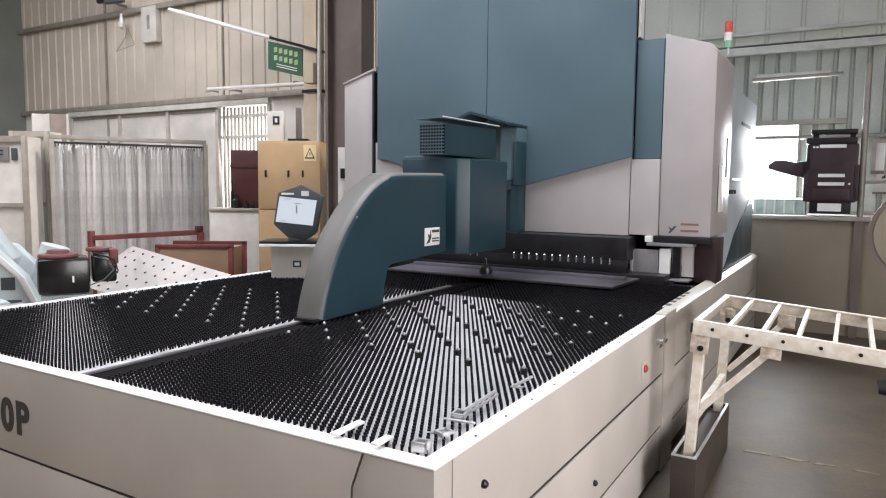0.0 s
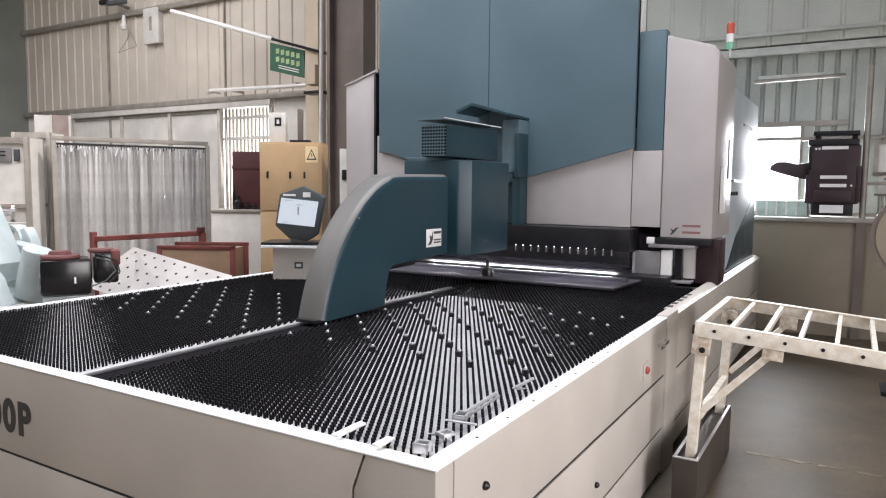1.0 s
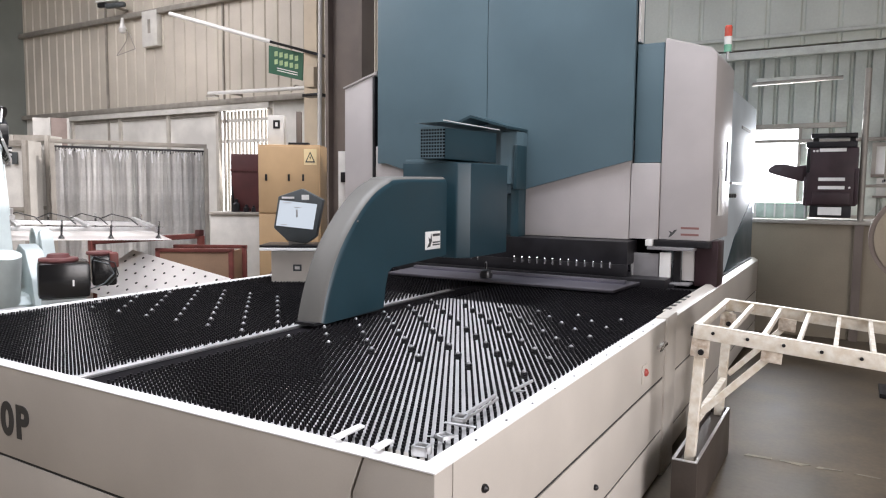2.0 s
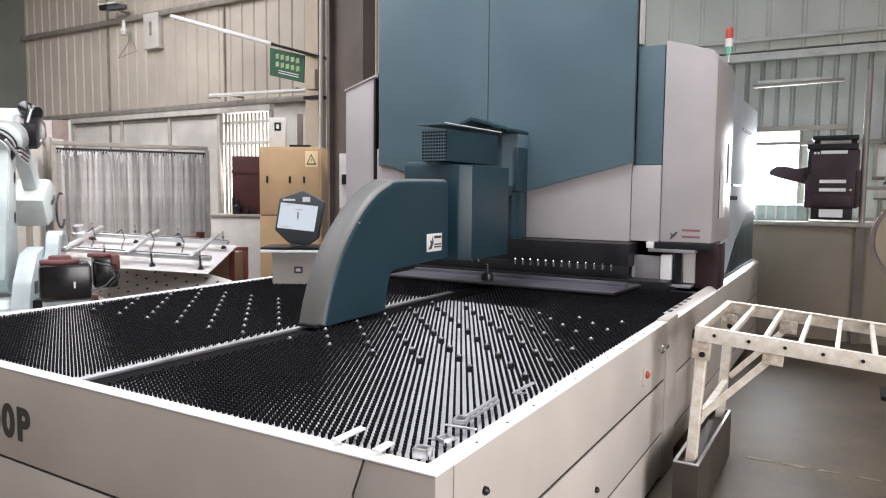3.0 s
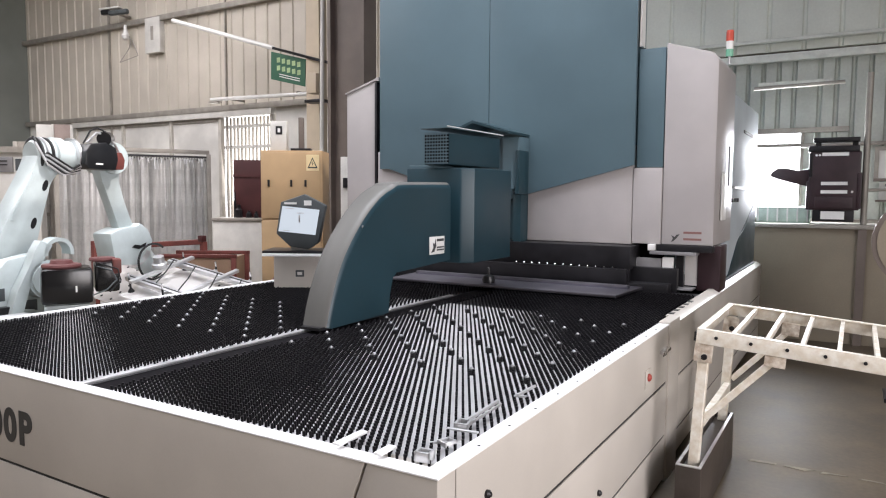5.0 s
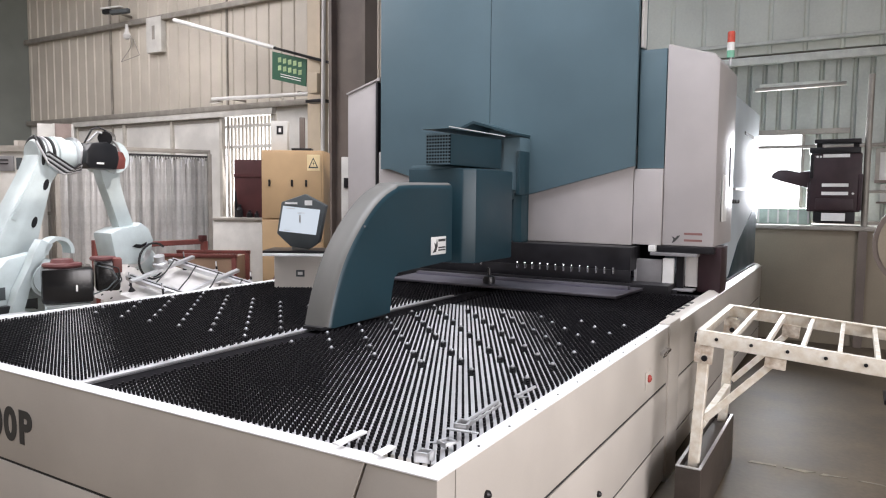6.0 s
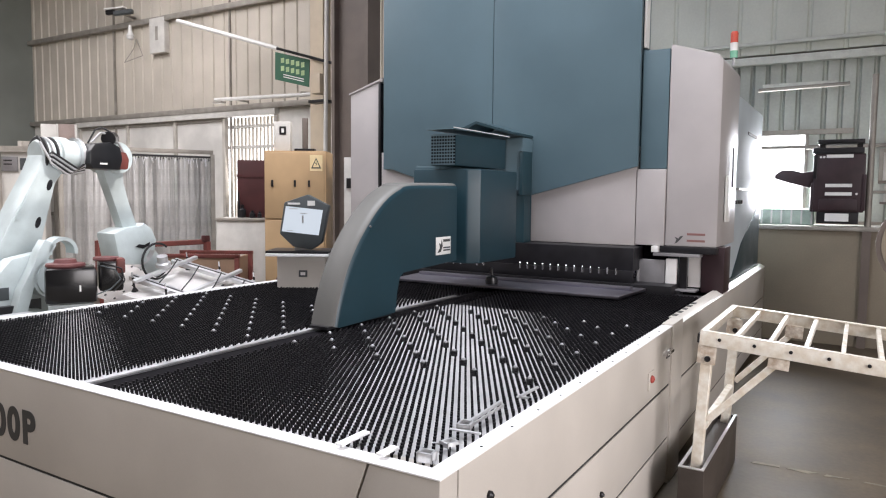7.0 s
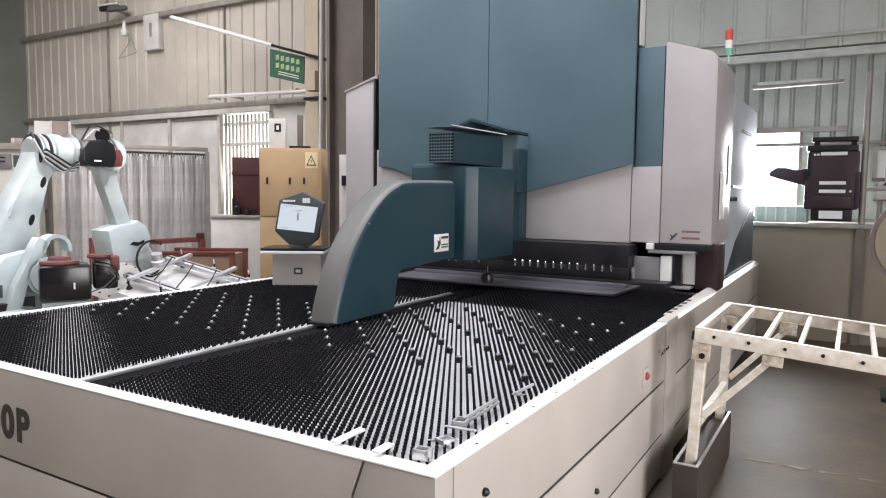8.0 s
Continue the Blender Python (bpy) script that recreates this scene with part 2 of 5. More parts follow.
def build_hall():
    solid("floor", box((XL - 3, YF - 3, -0.2), (XR + 3, YB + 3, 0.0)), FLOOR, "worn sealed grey-brown concrete workshop floor", "floor", kind="structure")
    # unseen roof with two long openings, added to let in daylight
    bm = bmesh.new()
    for x0, x1 in ((XL - 0.3, -14.6), (-9.4, -5.6), (-0.4, XR + 0.3)):
        bm_box(bm, (x0, YF - 0.3, ZR), (x1, YB + 0.3, ZR + 0.15))
    for x0, x1 in ((-14.6, -9.4), (-5.6, -0.4)):
        bm_box(bm, (x0, YF - 0.3, ZR), (x1, -6.2, ZR + 0.15))
        bm_box(bm, (x0, 8.6, ZR), (x1, YB + 0.3, ZR + 0.15))
    solid("ceiling", bm, ROOF, "unseen pale metal roof sheeting with added openings for light", "ceiling", kind="structure")
    # back wall: ribbed sheet above, low plastered wall below, windows between
    w = thing("wall_north", "beige ribbed metal sheet wall over a plastered parapet", "wall", kind="structure")
    part("sheeting", ribbed(XL - 0.195, -5.2, 3.62, ZR, YB), WALL, w, smooth=0)
    part("sheeting", ribbed(-5.2, XR, 3.8, ZR, YB, 0.45), WALL_GREY, w, smooth=0)
    part("sheeting", ribbed(-0.68, XR, 1.46, 3.66, YB + 0.03, 0.20, 0.06), WALL_PALE, w, smooth=0)
    part("sheeting", ribbed(-5.2, -0.68, 2.69, 3.66, YB + 0.03, 0.20, 0.06), WALL_PALE, w, smooth=0)
    part("parapet", box((-5.2, YB, 0), (XR, YB + 0.2, 1.40)), WALL_LOW, w, "tan plastered low wall")
    part("infill", box((-10.68, YB, 1.2), (-5.2, YB + 0.1, 3.62)), FROST, w, "pale wall panel")
    part("parapet", box((XL, YB, 0), (-5.2, YB + 0.2, 1.2)), FROST, w, "pale plastered low wall")
    part("sill", box((-5.2, YB - 0.12, 1.40), (XR, YB + 0.2, 1.46), 0.01), PURLIN, w)
    part("sheeting", box((-5.2, YB + 0.02, 1.46), (-1.35, YB + 0.1, 2.7)), WALL, w)
    part("flashing", box((-5.2, YB + 0.12, 3.5), (XR, YB + 0.16, 4.0)), COLUMN, w)
    part("flashing", box((XL, YB + 0.12, 3.5), (-5.2, YB + 0.16, 3.8)), COLUMN, w)
    for x0, x1, z, h in ((XL, -5.2, 3.57, 0.12), (XL, -5.2, 5.78, 0.12), (-5.2, XR, 3.64, 0.11), (-5.2, XR, 3.91, 0.05), (-1.28, -0.36, 3.31, 0.05)):
        part("purlin", box((x0, YB - 0.14, z), (x1, YB - 0.03, z + h), 0.01), PURLIN if x0 < -6 else PURLIN_PALE, w)
    for x in (-16.27, -12.12):
        part("post", box((x - 0.018, YB - 0.05, 0), (x + 0.018, YB - 0.005, ZR)), PURLIN, w)
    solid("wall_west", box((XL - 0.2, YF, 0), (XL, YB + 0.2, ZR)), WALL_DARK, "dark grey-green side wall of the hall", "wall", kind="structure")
    # Unseen east wall; the gate opening is added for the side light.
    bm = bmesh.new()
    bm_box(bm, (XR, YF, 0), (XR + 0.2, -1.2, ZR))
    bm_box(bm, (XR, 4.4, 0), (XR + 0.2, YB + 0.2, ZR))
    bm_box(bm, (XR, -1.2, 4.6), (XR + 0.2, 4.4, ZR))
    solid("wall_east", bm, WALL, "unseen beige sheet side wall with an added gate opening", "wall", kind="structure")
    solid("wall_south", box((XL, YF - 0.2, 0), (XR, YF, ZR)), WALL, "plain beige sheet wall of the hall", "wall", kind="structure")
    # right window: overexposed daylight
    win = thing("window_1", "blown-out open window with a grey frame", "window", kind="structure")
    part("frame", box((-1.36, YB - 0.04, 2.65), (-0.14, YB + 0.02, 2.72)), PURLIN, win)
    part("frame", box((-0.72, YB - 0.0, 1.46), (-0.68, YB + 0.06, 2.66)), PURLIN, win)
    part("rail", box((-1.36, YB - 0.05, 2.46), (0.9, YB - 0.0, 2.50)), PURLIN, win)
    part("backlight", box((-1.5, YB + 0.6, 1.2), (-0.3, YB + 0.62, 2.9)), SKYGLOW, win, "bright daylight outside")
    win = thing("window_3", "small pale window with a glass shelf below", "window", kind="structure")
    part("frame", box((0.17, YB - 0.05, 2.38), (1.4, YB + 0.02, 2.43)), PURLIN, win)
    part("frame", box((0.17, YB - 0.05, 1.97), (1.4, YB + 0.02, 2.01)), COLUMN, win)
    part("frame", box((0.17, YB - 0.05, 2.01), (0.22, YB + 0.02, 2.38)), PURLIN, win)
    # Opaque white pane paints in the daylight behind it.
    part("pane", box((0.22, YB - 0.02, 2.01), (1.4, YB + 0.01, 2.38)), STICKER, win)
    part("shelf", box((0.2, YB - 0.2, 1.70), (1.4, YB + 0.0, 1.725)), COLUMN, win)
    part("shelf_pane", box((0.24, YB - 0.06, 1.725), (1.4, YB - 0.03, 1.96)), FROST, win)
    # left windows
    win = thing("window_2", "row of pale frosted windows in white frames", "window", kind="structure")
    x0, x1 = -17.85, -10.7
    part("frame", box((x0, YB - 0.12, 3.44), (x1, YB + 0.05, 3.58), 0.01), FRAME_WHITE, win)
    for x in (-17.8, -15.8, -14.0, -12.33, -10.75):
        part("mullion", box((x - 0.045, YB - 0.06, 1.2), (x + 0.045, YB + 0.05, 3.44), 0.01), MULLION, win)
    # Opaque panes coloured pale in place of daylight through the glass.
    for a, b in ((-17.755, -15.845), (-15.755, -14.045), (-13.955, -12.33)):
        part("pane", box((a, YB, 1.2), (b, YB + 0.02, 3.44)), FROST, win)
        part("blind_rail", box((a, YB - 0.03, 3.36), (b, YB - 0.005, 3.43)), PURLIN, win)
    part("backlight", box((-13.6, YB + 0.5, 1.0), (-9.6, YB + 0.52, 3.7)), SKYGLOW, win, "bright daylight outside")
    for i in range(13):
        x = -12.28 + i * 0.115
        part("bar", box((x, YB + 0.08, 1.2), (x + 0.055, YB + 0.12, 3.44)), WALL, win)
    for z in (2.75, 3.2):
        part("bar", box((-12.33, YB + 0.05, z), (-10.82, YB + 0.08, z + 0.07)), FRAME_WHITE, win)
    part("infill", box((XL, YB + 0.0, 1.2), (-17.87, YB + 0.1, 3.6)), FROST, win)
    # steel columns
    c = thing("column", "brown painted steel column of the hall", "column", (-6.95, 8.9, 0), kind="structure")
    part("flange", box((-0.42, -0.14, 0), (-0.36, 0.14, ZR)), COLUMN, c)
    part("web", box((-0.36, -0.03, 0), (0.26, 0.03, ZR)), COLUMN, c)
    part("flange", box((0.26, -0.16, 0), (0.32, 0.16, ZR)), COLUMN, c)
    part("pipe", rod((-0.62, -0.1, 0), (-0.50, -0.1, ZR), 0.035), FRAME_WHITE, c)
    c = thing("column", "tan pilaster beside the windows", "column", (-8.0, 9.2, 0), kind="structure")
    part("pilaster", box((-0.12, -0.1, 0), (0.16, 0.1, ZR)), COLUMN_TAN, c)


build_hall()


# ---- panel bender ----
TX0, TX1, TY0, TY1 = -4.408, -0.951, 1.581, 5.94
TOP = 0.973                                       # top of the skirt panels
SLOT = -2.665


def build_table():
    t = thing("bending_table", "cream panel bender feed table with black brush bed", "machine table")
    # skirts, split at the seams
    part("front_panel", box((TX0, TY0, 0.024), (-1.243, TY0 + 0.03, 0.564), 0.004), CREAM, t)
    part("front_panel", prism([(TX0, 0.578), (-1.243, 0.578), (-1.243, 0.858), (-1.200, TOP), (TX0, TOP)], "y", TY0, TY0 + 0.03, 0.003), CREAM, t)
    part("corner_panel", prism([(-1.235, 0.024), (TX1, 0.024), (TX1, TOP), (-1.192, TOP), (-1.235, 0.856)], "y", TY0 - 0.001, TY0 + 0.1, 0.006), CREAM, t)
    for z0, z1 in ((0.024, 0.288), (0.301, 0.617), (0.632, TOP)):
        part("side_panel", box((TX1 - 0.03, TY0 + 0.104, z0), (TX1, 4.275, z1), 0.004), CREAM, t)
    part("corner_post", box((TX1 - 0.06, 4.28, 0.0), (TX1 + 0.012, 4.56, 0.992), 0.012), CREAM, t)
    part("backing", box((TX0 + 0.02, TY0 + 0.04, 0.02), (TX1 - 0.05, TY1, 0.92)), SEAM, t, "dark inner frame behind the panels")
    # Dark strips added to blacken the open panel joints.
    for x0, x1, y0, y1, zs in ((TX0 + 0.02, -1.25, TY0 + 0.006, TY0 + 0.03, (0.571,)), (TX1 - 0.03, TX1 - 0.005, TY0 + 0.12, 4.27, (0.2945, 0.6245)), (-0.985, -0.96, 4.58, 8.9, (0.228, 0.5905))):
        for z in zs:
            part("seam_gasket", box((x0, y0, z - 0.008), (x1, y1, z + 0.008)), SEAM, t, "dark strip filling the panel joint")
    part("left_panel", box((TX0 + 0.006, TY0 + 0.03, 0.024), (TX0 + 0.036, TY1, TOP), 0.004), CREAM, t)
    # bright rim
    part("rim", box((TX0 - 0.004, TY0 - 0.006, TOP), (TX1 + 0.004, TY0 + 0.058, 0.979), 0.002), RIM, t, "bright metal edge strip")
    part("rim", box((TX1 - 0.062, TY0 + 0.058, TOP), (TX1 + 0.004, 4.34, 0.979), 0.002), RIM, t, "bright metal edge strip")
    part("rim", box((-4.405, TY0 + 0.058, TOP), (-4.350, TY1, 0.996), 0.002), RIM, t, "bright metal edge strip")
    part("bed_plate", box((SLOT + 0.145, TY0 + 0.05, 0.93), (-1.852, 4.34, 0.966)), BED, t, "pale bed plate under the brushes")
    part("bed_plate", box((-1.848, TY0 + 0.05, 0.93), (TX1 - 0.06, 4.78, 0.966)), BED, t, "pale bed plate under the brushes")
    part("bed_plate", box((TX0 + 0.04, TY0 + 0.05, 0.93), (SLOT - 0.03, 4.36, 0.966)), BED, t, "pale bed plate under the brushes")
    # Bed ends early; dark plates paint the gantry's shade on its rear.
    part("rear_plate", box((TX0 + 0.04, 4.36, 0.93), (SLOT - 0.03, TY1, 0.954)), DARK, t)
    part("rear_plate", box((SLOT + 0.145, 4.34, 0.93), (-1.852, TY1, 0.954)), DARK, t)
    part("rear_plate", box((-1.852, 4.78, 0.93), (TX1 - 0.06, TY1, 0.954)), DARK, t)
    part("guide_strip", box((SLOT - 0.062, TY0 + 0.062, 0.955), (SLOT - 0.026, 4.7, 0.973), 0.002), ALU, t, "bright guide strip along the slot")
    part("slot_cover", box((SLOT - 0.02, TY0 + 0.06, 0.955), (SLOT + 0.145, TY1, 0.965)), RECESS_BLACK, t)
    part("slot_lip", box((SLOT - 0.012, TY0 + 0.07, 0.965), (SLOT + 0.012, 4.7, 0.969), 0.001), DARK, t)
    # rear extension of the side skirt
    for z0, z1 in ((0.08, 0.222), (0.234, 0.584), (0.597, 0.96)):
        part("rear_side_panel", box((-0.985, 4.57, z0), (-0.955, 9.0, z1), 0.004), CREAM, t)
    part("rear_side_cap", prism([(-1.035, 0.985), (-1.0, 0.985), (-0.95, 0.955), (-1.035, 0.955)], "y", 4.57, 9.0), CREAM, t)
    for i in range(5):
        part("notch", box((-1.032, 4.63 + i * 0.15, 0.984), (-1.0, 4.69 + i * 0.15, 0.989)), PRINT, t)
    # brush tufts: flared bundles on an oblong lattice
    px, py, row = 0.02793, 0.02503, 0
    verts, faces = [], []
    rnd = random.Random(4)
    y = TY0 + 0.073
    while y < 5.6:
        x = TX0 + 0.0603 + (row % 2) * px / 2
        row += 1
        while x < TX1 - 0.07:
            if not (SLOT - 0.066 < x < SLOT + 0.155 or x > -1.045 and y > 4.55):
                jx, jy, h = rnd.uniform(-0.0003, 0.0003), rnd.uniform(-0.0004, 0.0004), 0.992 + rnd.uniform(-0.0015, 0.0015)
                n = len(verts)
                for r, z in ((0.0039, 0.95), (0.0057, h)):
                    for k in range(6):
                        a = k * math.pi / 3
                        verts.append((x + jx + r * math.cos(a), y + jy + r * math.sin(a), z))
                for k in range(6):
                    q = (k + 1) % 6
                    faces.append((n + k, n + q, n + 6 + q, n + 6 + k))
                faces.append(tuple(range(n + 6, n + 12)))
            x += px
        y += py
    me = bpy.data.meshes.new("brush_tufts")
    me.from_pydata(verts, [], faces)
    me.materials.append(BRISTLE)
    ob = new("brush", me)
    ob.parent = t
    tagged(ob, "rows of black bristle tufts", kind="stuff")
    # ball transfer units on a staggered grid
    me = mesh_of("ball_unit", lathe([(0.0, -0.02), (0.015, -0.02), (0.016, 0.006), (0.0125, 0.009), (0.0, 0.009)], 12), BLACK, 40)
    ball = mesh_of("ball", lathe([(0.0, 0.006), (0.009, 0.007), (0.0085, 0.013), (0.005, 0.0165), (0.0005, 0.0175)], 10), BALL, 60)
    for x_first, y_first, step, count, across in ((-1.156, 2.642, 0.1405, 11, 6), (-2.785, 2.616, 0.136, 8, 6)):
        for j in range(count):
            for i in range(across):
                xb = x_first - i * 0.2635 - (j % 2) * 0.132
                if xb < TX0 + 0.1 or x_first > SLOT and xb < SLOT + 0.16 or x_first < SLOT and j > 5 and i < 1:
                    continue
                ob = new("ball_unit", me)
                ob.parent = t
                ob.location = (xb, y_first + j * step, 0.985)
                steel = new("ball", ball)
                steel.parent = ob
    # small fittings on the side skirt and rim
    part("stop_button", lathe([(0.022, 0), (0.022, 0.012), (0.016, 0.02), (0.0, 0.026)], 14), RED, t, "red stop button").matrix_basis = pose(TX1, 3.814, 0.757, 0, 90, 0)
    part("button_plate", box((TX1, 3.76, 0.70), (TX1 + 0.006, 3.86, 0.80), 0.002), CREAM, t)
    part("latch", box((TX1, 4.08, 0.832), (TX1 + 0.03, 4.24, 0.852), 0.004), CHROME, t)
    part("latch_hole", box((TX1, 4.17, 0.80), (TX1 + 0.004, 4.25, 0.825)), PRINT, t)
    for y, z in ((1.875, 0.825), (2.99, 0.41)):
        part("panel_lock", lathe([(0.014, 0), (0.014, 0.01), (0.006, 0.018), (0.0, 0.018)], 12), DARK, t).matrix_basis = pose(TX1, y, z, 0, 90, 0)
    for i in range(11):
        part("rim_screw", lathe([(0.005, 0), (0.005, 0.002), (0.0, 0.003)], 8), DARK, t).location = (TX1 - 0.02, 1.86 + i * 0.22, 0.979)


build_table()


def build_gauges():
    """Loose stops and clamps lying along the edge of the brush bed."""
    def loop(name, g, cx, cy, w, d, h, turn=0):
        """A small open rectangular frame of flat bar."""
        bm = bmesh.new()
        for lo, hi in (((-w, -d, 0), (-w + 0.008, d, h)), ((w - 0.008, -d, 0), (w, d, h)), ((-w, -d, 0), (w, -d + 0.008, h)), ((-w, d - 0.008, 0), (w, d, h))):
            bm_box(bm, lo, hi, 0.0015)
        part(name, bm, ALU, g).matrix_basis = pose(cx, cy, 0, 0, 0, turn)
    g = thing("edge_gauge", "bright metal edge stop with a bent clip", "gauge", (-1.088, 1.97, 0.988))
    part("arm", beam((0.0, 0.02, 0.012), (-0.005, 0.27, 0.016), 0.011, 0.012, 0.002), ALU, g)
    part("arm_web", beam((0.012, 0.03, 0.004), (0.008, 0.27, 0.006), 0.004, 0.012, 0.001), ALU, g)
    part("pin", rod((-0.005, 0.265, -0.015), (-0.005, 0.265, 0.022), 0.005), ALU, g)
    loop("frame", g, 0.0, 0.0, 0.024, 0.03, 0.018, 12)
    part("clip", beam((-0.03, -0.055, 0.004), (0.075, -0.035, 0.002), 0.012, 0.006, 0.001), ALU, g)
    g = thing("edge_gauge", "bright metal edge stop with a bent clip", "gauge", (-1.075, 2.37, 0.988))
    part("arm", beam((0, 0, 0.008), (0.012, 0.14, 0.012), 0.012, 0.01, 0.002), ALU, g)
    part("clip", beam((-0.015, 0.0, 0.002), (0.035, 0.02, 0.002), 0.01, 0.006), ALU, g)
    g = thing("rim_clamp", "small open metal corner clamp on the table rim", "clamp", (-1.047, 1.665, 0.982))
    loop("frame", g, 0, 0, 0.025, 0.02, 0.03, 8)
    g = thing("rim_clamp", "small open metal corner clamp on the table rim", "clamp", (-1.05, 1.80, 0.985))
    loop("frame", g, 0, 0, 0.022, 0.024, 0.016, -20)
    part("clip", beam((-0.05, -0.02, 0.004), (0.03, 0.035, 0.004), 0.01, 0.006), ALU, g)
    for x in (-1.325, -1.172):
        g = thing("rim_tab", "pale flat metal tab over the table rim", "tab", (x, 1.635, 0.990))
        part("tab", box((-0.014, -0.03, 0), (0.014, 0.11 if x < -1.25 else 0.05, 0.008), 0.002), RIM, g)


build_gauges()

GY = 6.05          # front plane of the gantry


def build_gantry():
    g = thing("bender_gantry", "tall teal and cream panel bender frame", "machine")
    # right column housing
    side = [(-1.415, 1.345), (-1.0, 1.345), (-1.0, 2.86), (-1.04, 2.92), (-1.415, 3.035)]
    part("right_housing", prism([(x * 1.008, z) for x, z in side], "y", GY, GY + 0.9, 0.012), SHADED_CREAM, g, "cream column cover with a sloping top")
    part("right_body", box((-1.5, GY + 0.9, 1.0), (-1.03, 8.9, 2.72), 0.02), BODY_PALE, g, "pale blue-grey rear body")
    part("right_lower", prism([(GY + 0.95, 1.0), (8.9, 1.0), (8.9, 1.72), (GY + 1.5, 1.30)], "x", -1.3, -1.022, 0.004), TEAL, g, "teal lower flank")
    part("left_housing", prism([(-4.82, 1.1), (-4.43, 1.1), (-4.43, 2.965), (-4.82, 2.84)], "y", GY, GY + 0.9, 0.008), SHADED_CREAM, g, "cream column cover")
    part("left_cap", prism([(-4.83, 2.845), (-4.385, 2.985), (-4.385, 2.94), (-4.43, 2.95), (-4.83, 2.83)], "y", GY - 0.015, GY + 0.9), SHADED_CREAM, g, "folded cream cap")
    part("left_edge", box((-4.428, GY - 0.03, 1.1), (-4.40, GY + 0.3, 2.93), 0.005), DARK, g)
    part("rear_body", box((-4.34, GY + 0.24, 1.0), (-1.66, 8.6, 2.7), 0.02), TEAL_SLATE, g)
    part("top_body", box((-4.34, GY + 0.12, 1.9), (-1.66, GY + 0.235, 4.6), 0.01), TEAL_SLATE, g, "slate teal upper body")
    part("corner_light_edge", box((-1.66, GY + 0.02, 3.03), (-1.64, GY + 0.12, 4.6)), WHITE, g)
    # legs and the bending gap
    part("leg", box((-1.135, GY + 0.05, 0.96), (-0.95, GY + 0.35, 1.345), 0.01), HEAD, g, "dark brown leg post")
    part("leg", box((-1.30, GY + 0.0, 0.96), (-1.235, GY + 0.04, 1.27), 0.006), DARK, g)
    part("guard_block", box((-1.635, GY - 0.05, 0.985), (-1.405, GY - 0.01, 1.225), 0.01), GUARD_GREY, g, "brushed grey guard block")
    part("guard_post", box((-1.40, GY - 0.06, 0.985), (-1.31, GY - 0.01, 1.24), 0.01), WHITE, g, "pale guard post")
    part("guard_edge", box((-1.64, GY - 0.06, 0.99), (-1.62, GY - 0.04, 1.21), 0.004), ALU, g)
    part("light_panel", box((-1.235, GY + 0.06, 1.0), (-1.13, GY + 0.08, 1.27)), SHEET, g, "pale panel behind the leg")
    part("shim", box((-1.50, GY - 0.09, 1.262), (-1.12, GY + 0.1, 1.288), 0.004), GUARD_GREY, g, "grey packing plates")
    part("shim_lug", box((-1.52, GY - 0.08, 1.292), (-1.46, GY - 0.02, 1.345), 0.006), WHITE, g)
    part("foot_plate", box((-1.66, GY - 0.12, 0.975), (-1.14, GY + 0.05, 0.99), 0.003), GUARD_GREY, g)
    part("side_bracket", box((-1.45, GY - 0.05, 1.29), (-1.0, GY + 0.4, 1.343), 0.006), DARK, g)
    part("rear_base", box((-4.4, GY + 0.2, 0.0), (-1.0, 8.8, 1.0)), DARK, g)
    part("lower_tool", box((-4.3, 5.78, 0.90), (-1.3, GY + 0.2, 1.03), 0.01), DARK, g, "dark lower tool bar")
    # Black sheet paints in the shade at the back of the bending gap.
    part("gap_back", box((-4.3, GY + 0.205, 1.0), (-1.45, GY + 0.235, 1.5)), RECESS_BLACK, g)
    # Added glowing bar, brightens the clamp plate when the beam lifts.
    part("line_lamp", box((-3.7, GY - 0.06, 1.10), (-1.78, GY - 0.04, 1.122)), GAP_GLOW, g, "added glowing bar hidden behind the lip")
    # side details
    part("slot_mark", box((-1.005, GY + 0.62, 1.85), (-0.996, GY + 0.68, 2.2)), PRINT, g)
    part("badge", box((-1.025, 7.7, 2.4), (-1.018, 8.35, 2.43)), PRINT, g)
    part("pouch", box((-1.0, GY + 0.25, 1.55), (-0.985, GY + 0.45, 1.95), 0.006), STICKER, g, "white document pouch")
    part("ledge", box((-1.03, 7.0, 1.83), (-0.99, 8.8, 1.85)), ALU, g)
    for i in range(3):
        part("knob", lathe([(0.02, 0), (0.02, 0.02), (0, 0.025)], 10), PRINT, g).matrix_basis = pose(-1.025, 7.05 + i * 0.16, 1.72, 0, 90, 0)
    # sign plate on the column cover: emblem and two lines of small print
    part("emblem", prism([(-1.345, 1.365), (-1.33, 1.40), (-1.345, 1.425), (-1.315, 1.41), (-1.30, 1.43), (-1.275, 1.435), (-1.30, 1.40), (-1.325, 1.375)], "y", GY - 0.002, GY + 0.002), PRINT, g)
    for z in (1.44, 1.385):
        part("print_line", box((-1.245, GY - 0.002, z), (-1.10, GY + 0.002, z + 0.018)), PRINT_RED, g)
    # signal tower
    s = thing("signal_tower", "red, white and green machine signal light", "lamp", (-1.02, GY + 0.55, 2.915))
    part("pole", rod((0, 0, 0), (0, 0, 0.06), 0.012), ALU, s)
    part("green_lens", lathe([(0.032, 0.06), (0.032, 0.12)], 14), mat("green_lens", (0.25, 0.6, 0.42), 0.2), s)
    part("white_lens", lathe([(0.032, 0.12), (0.032, 0.19)], 14), STICKER, s)
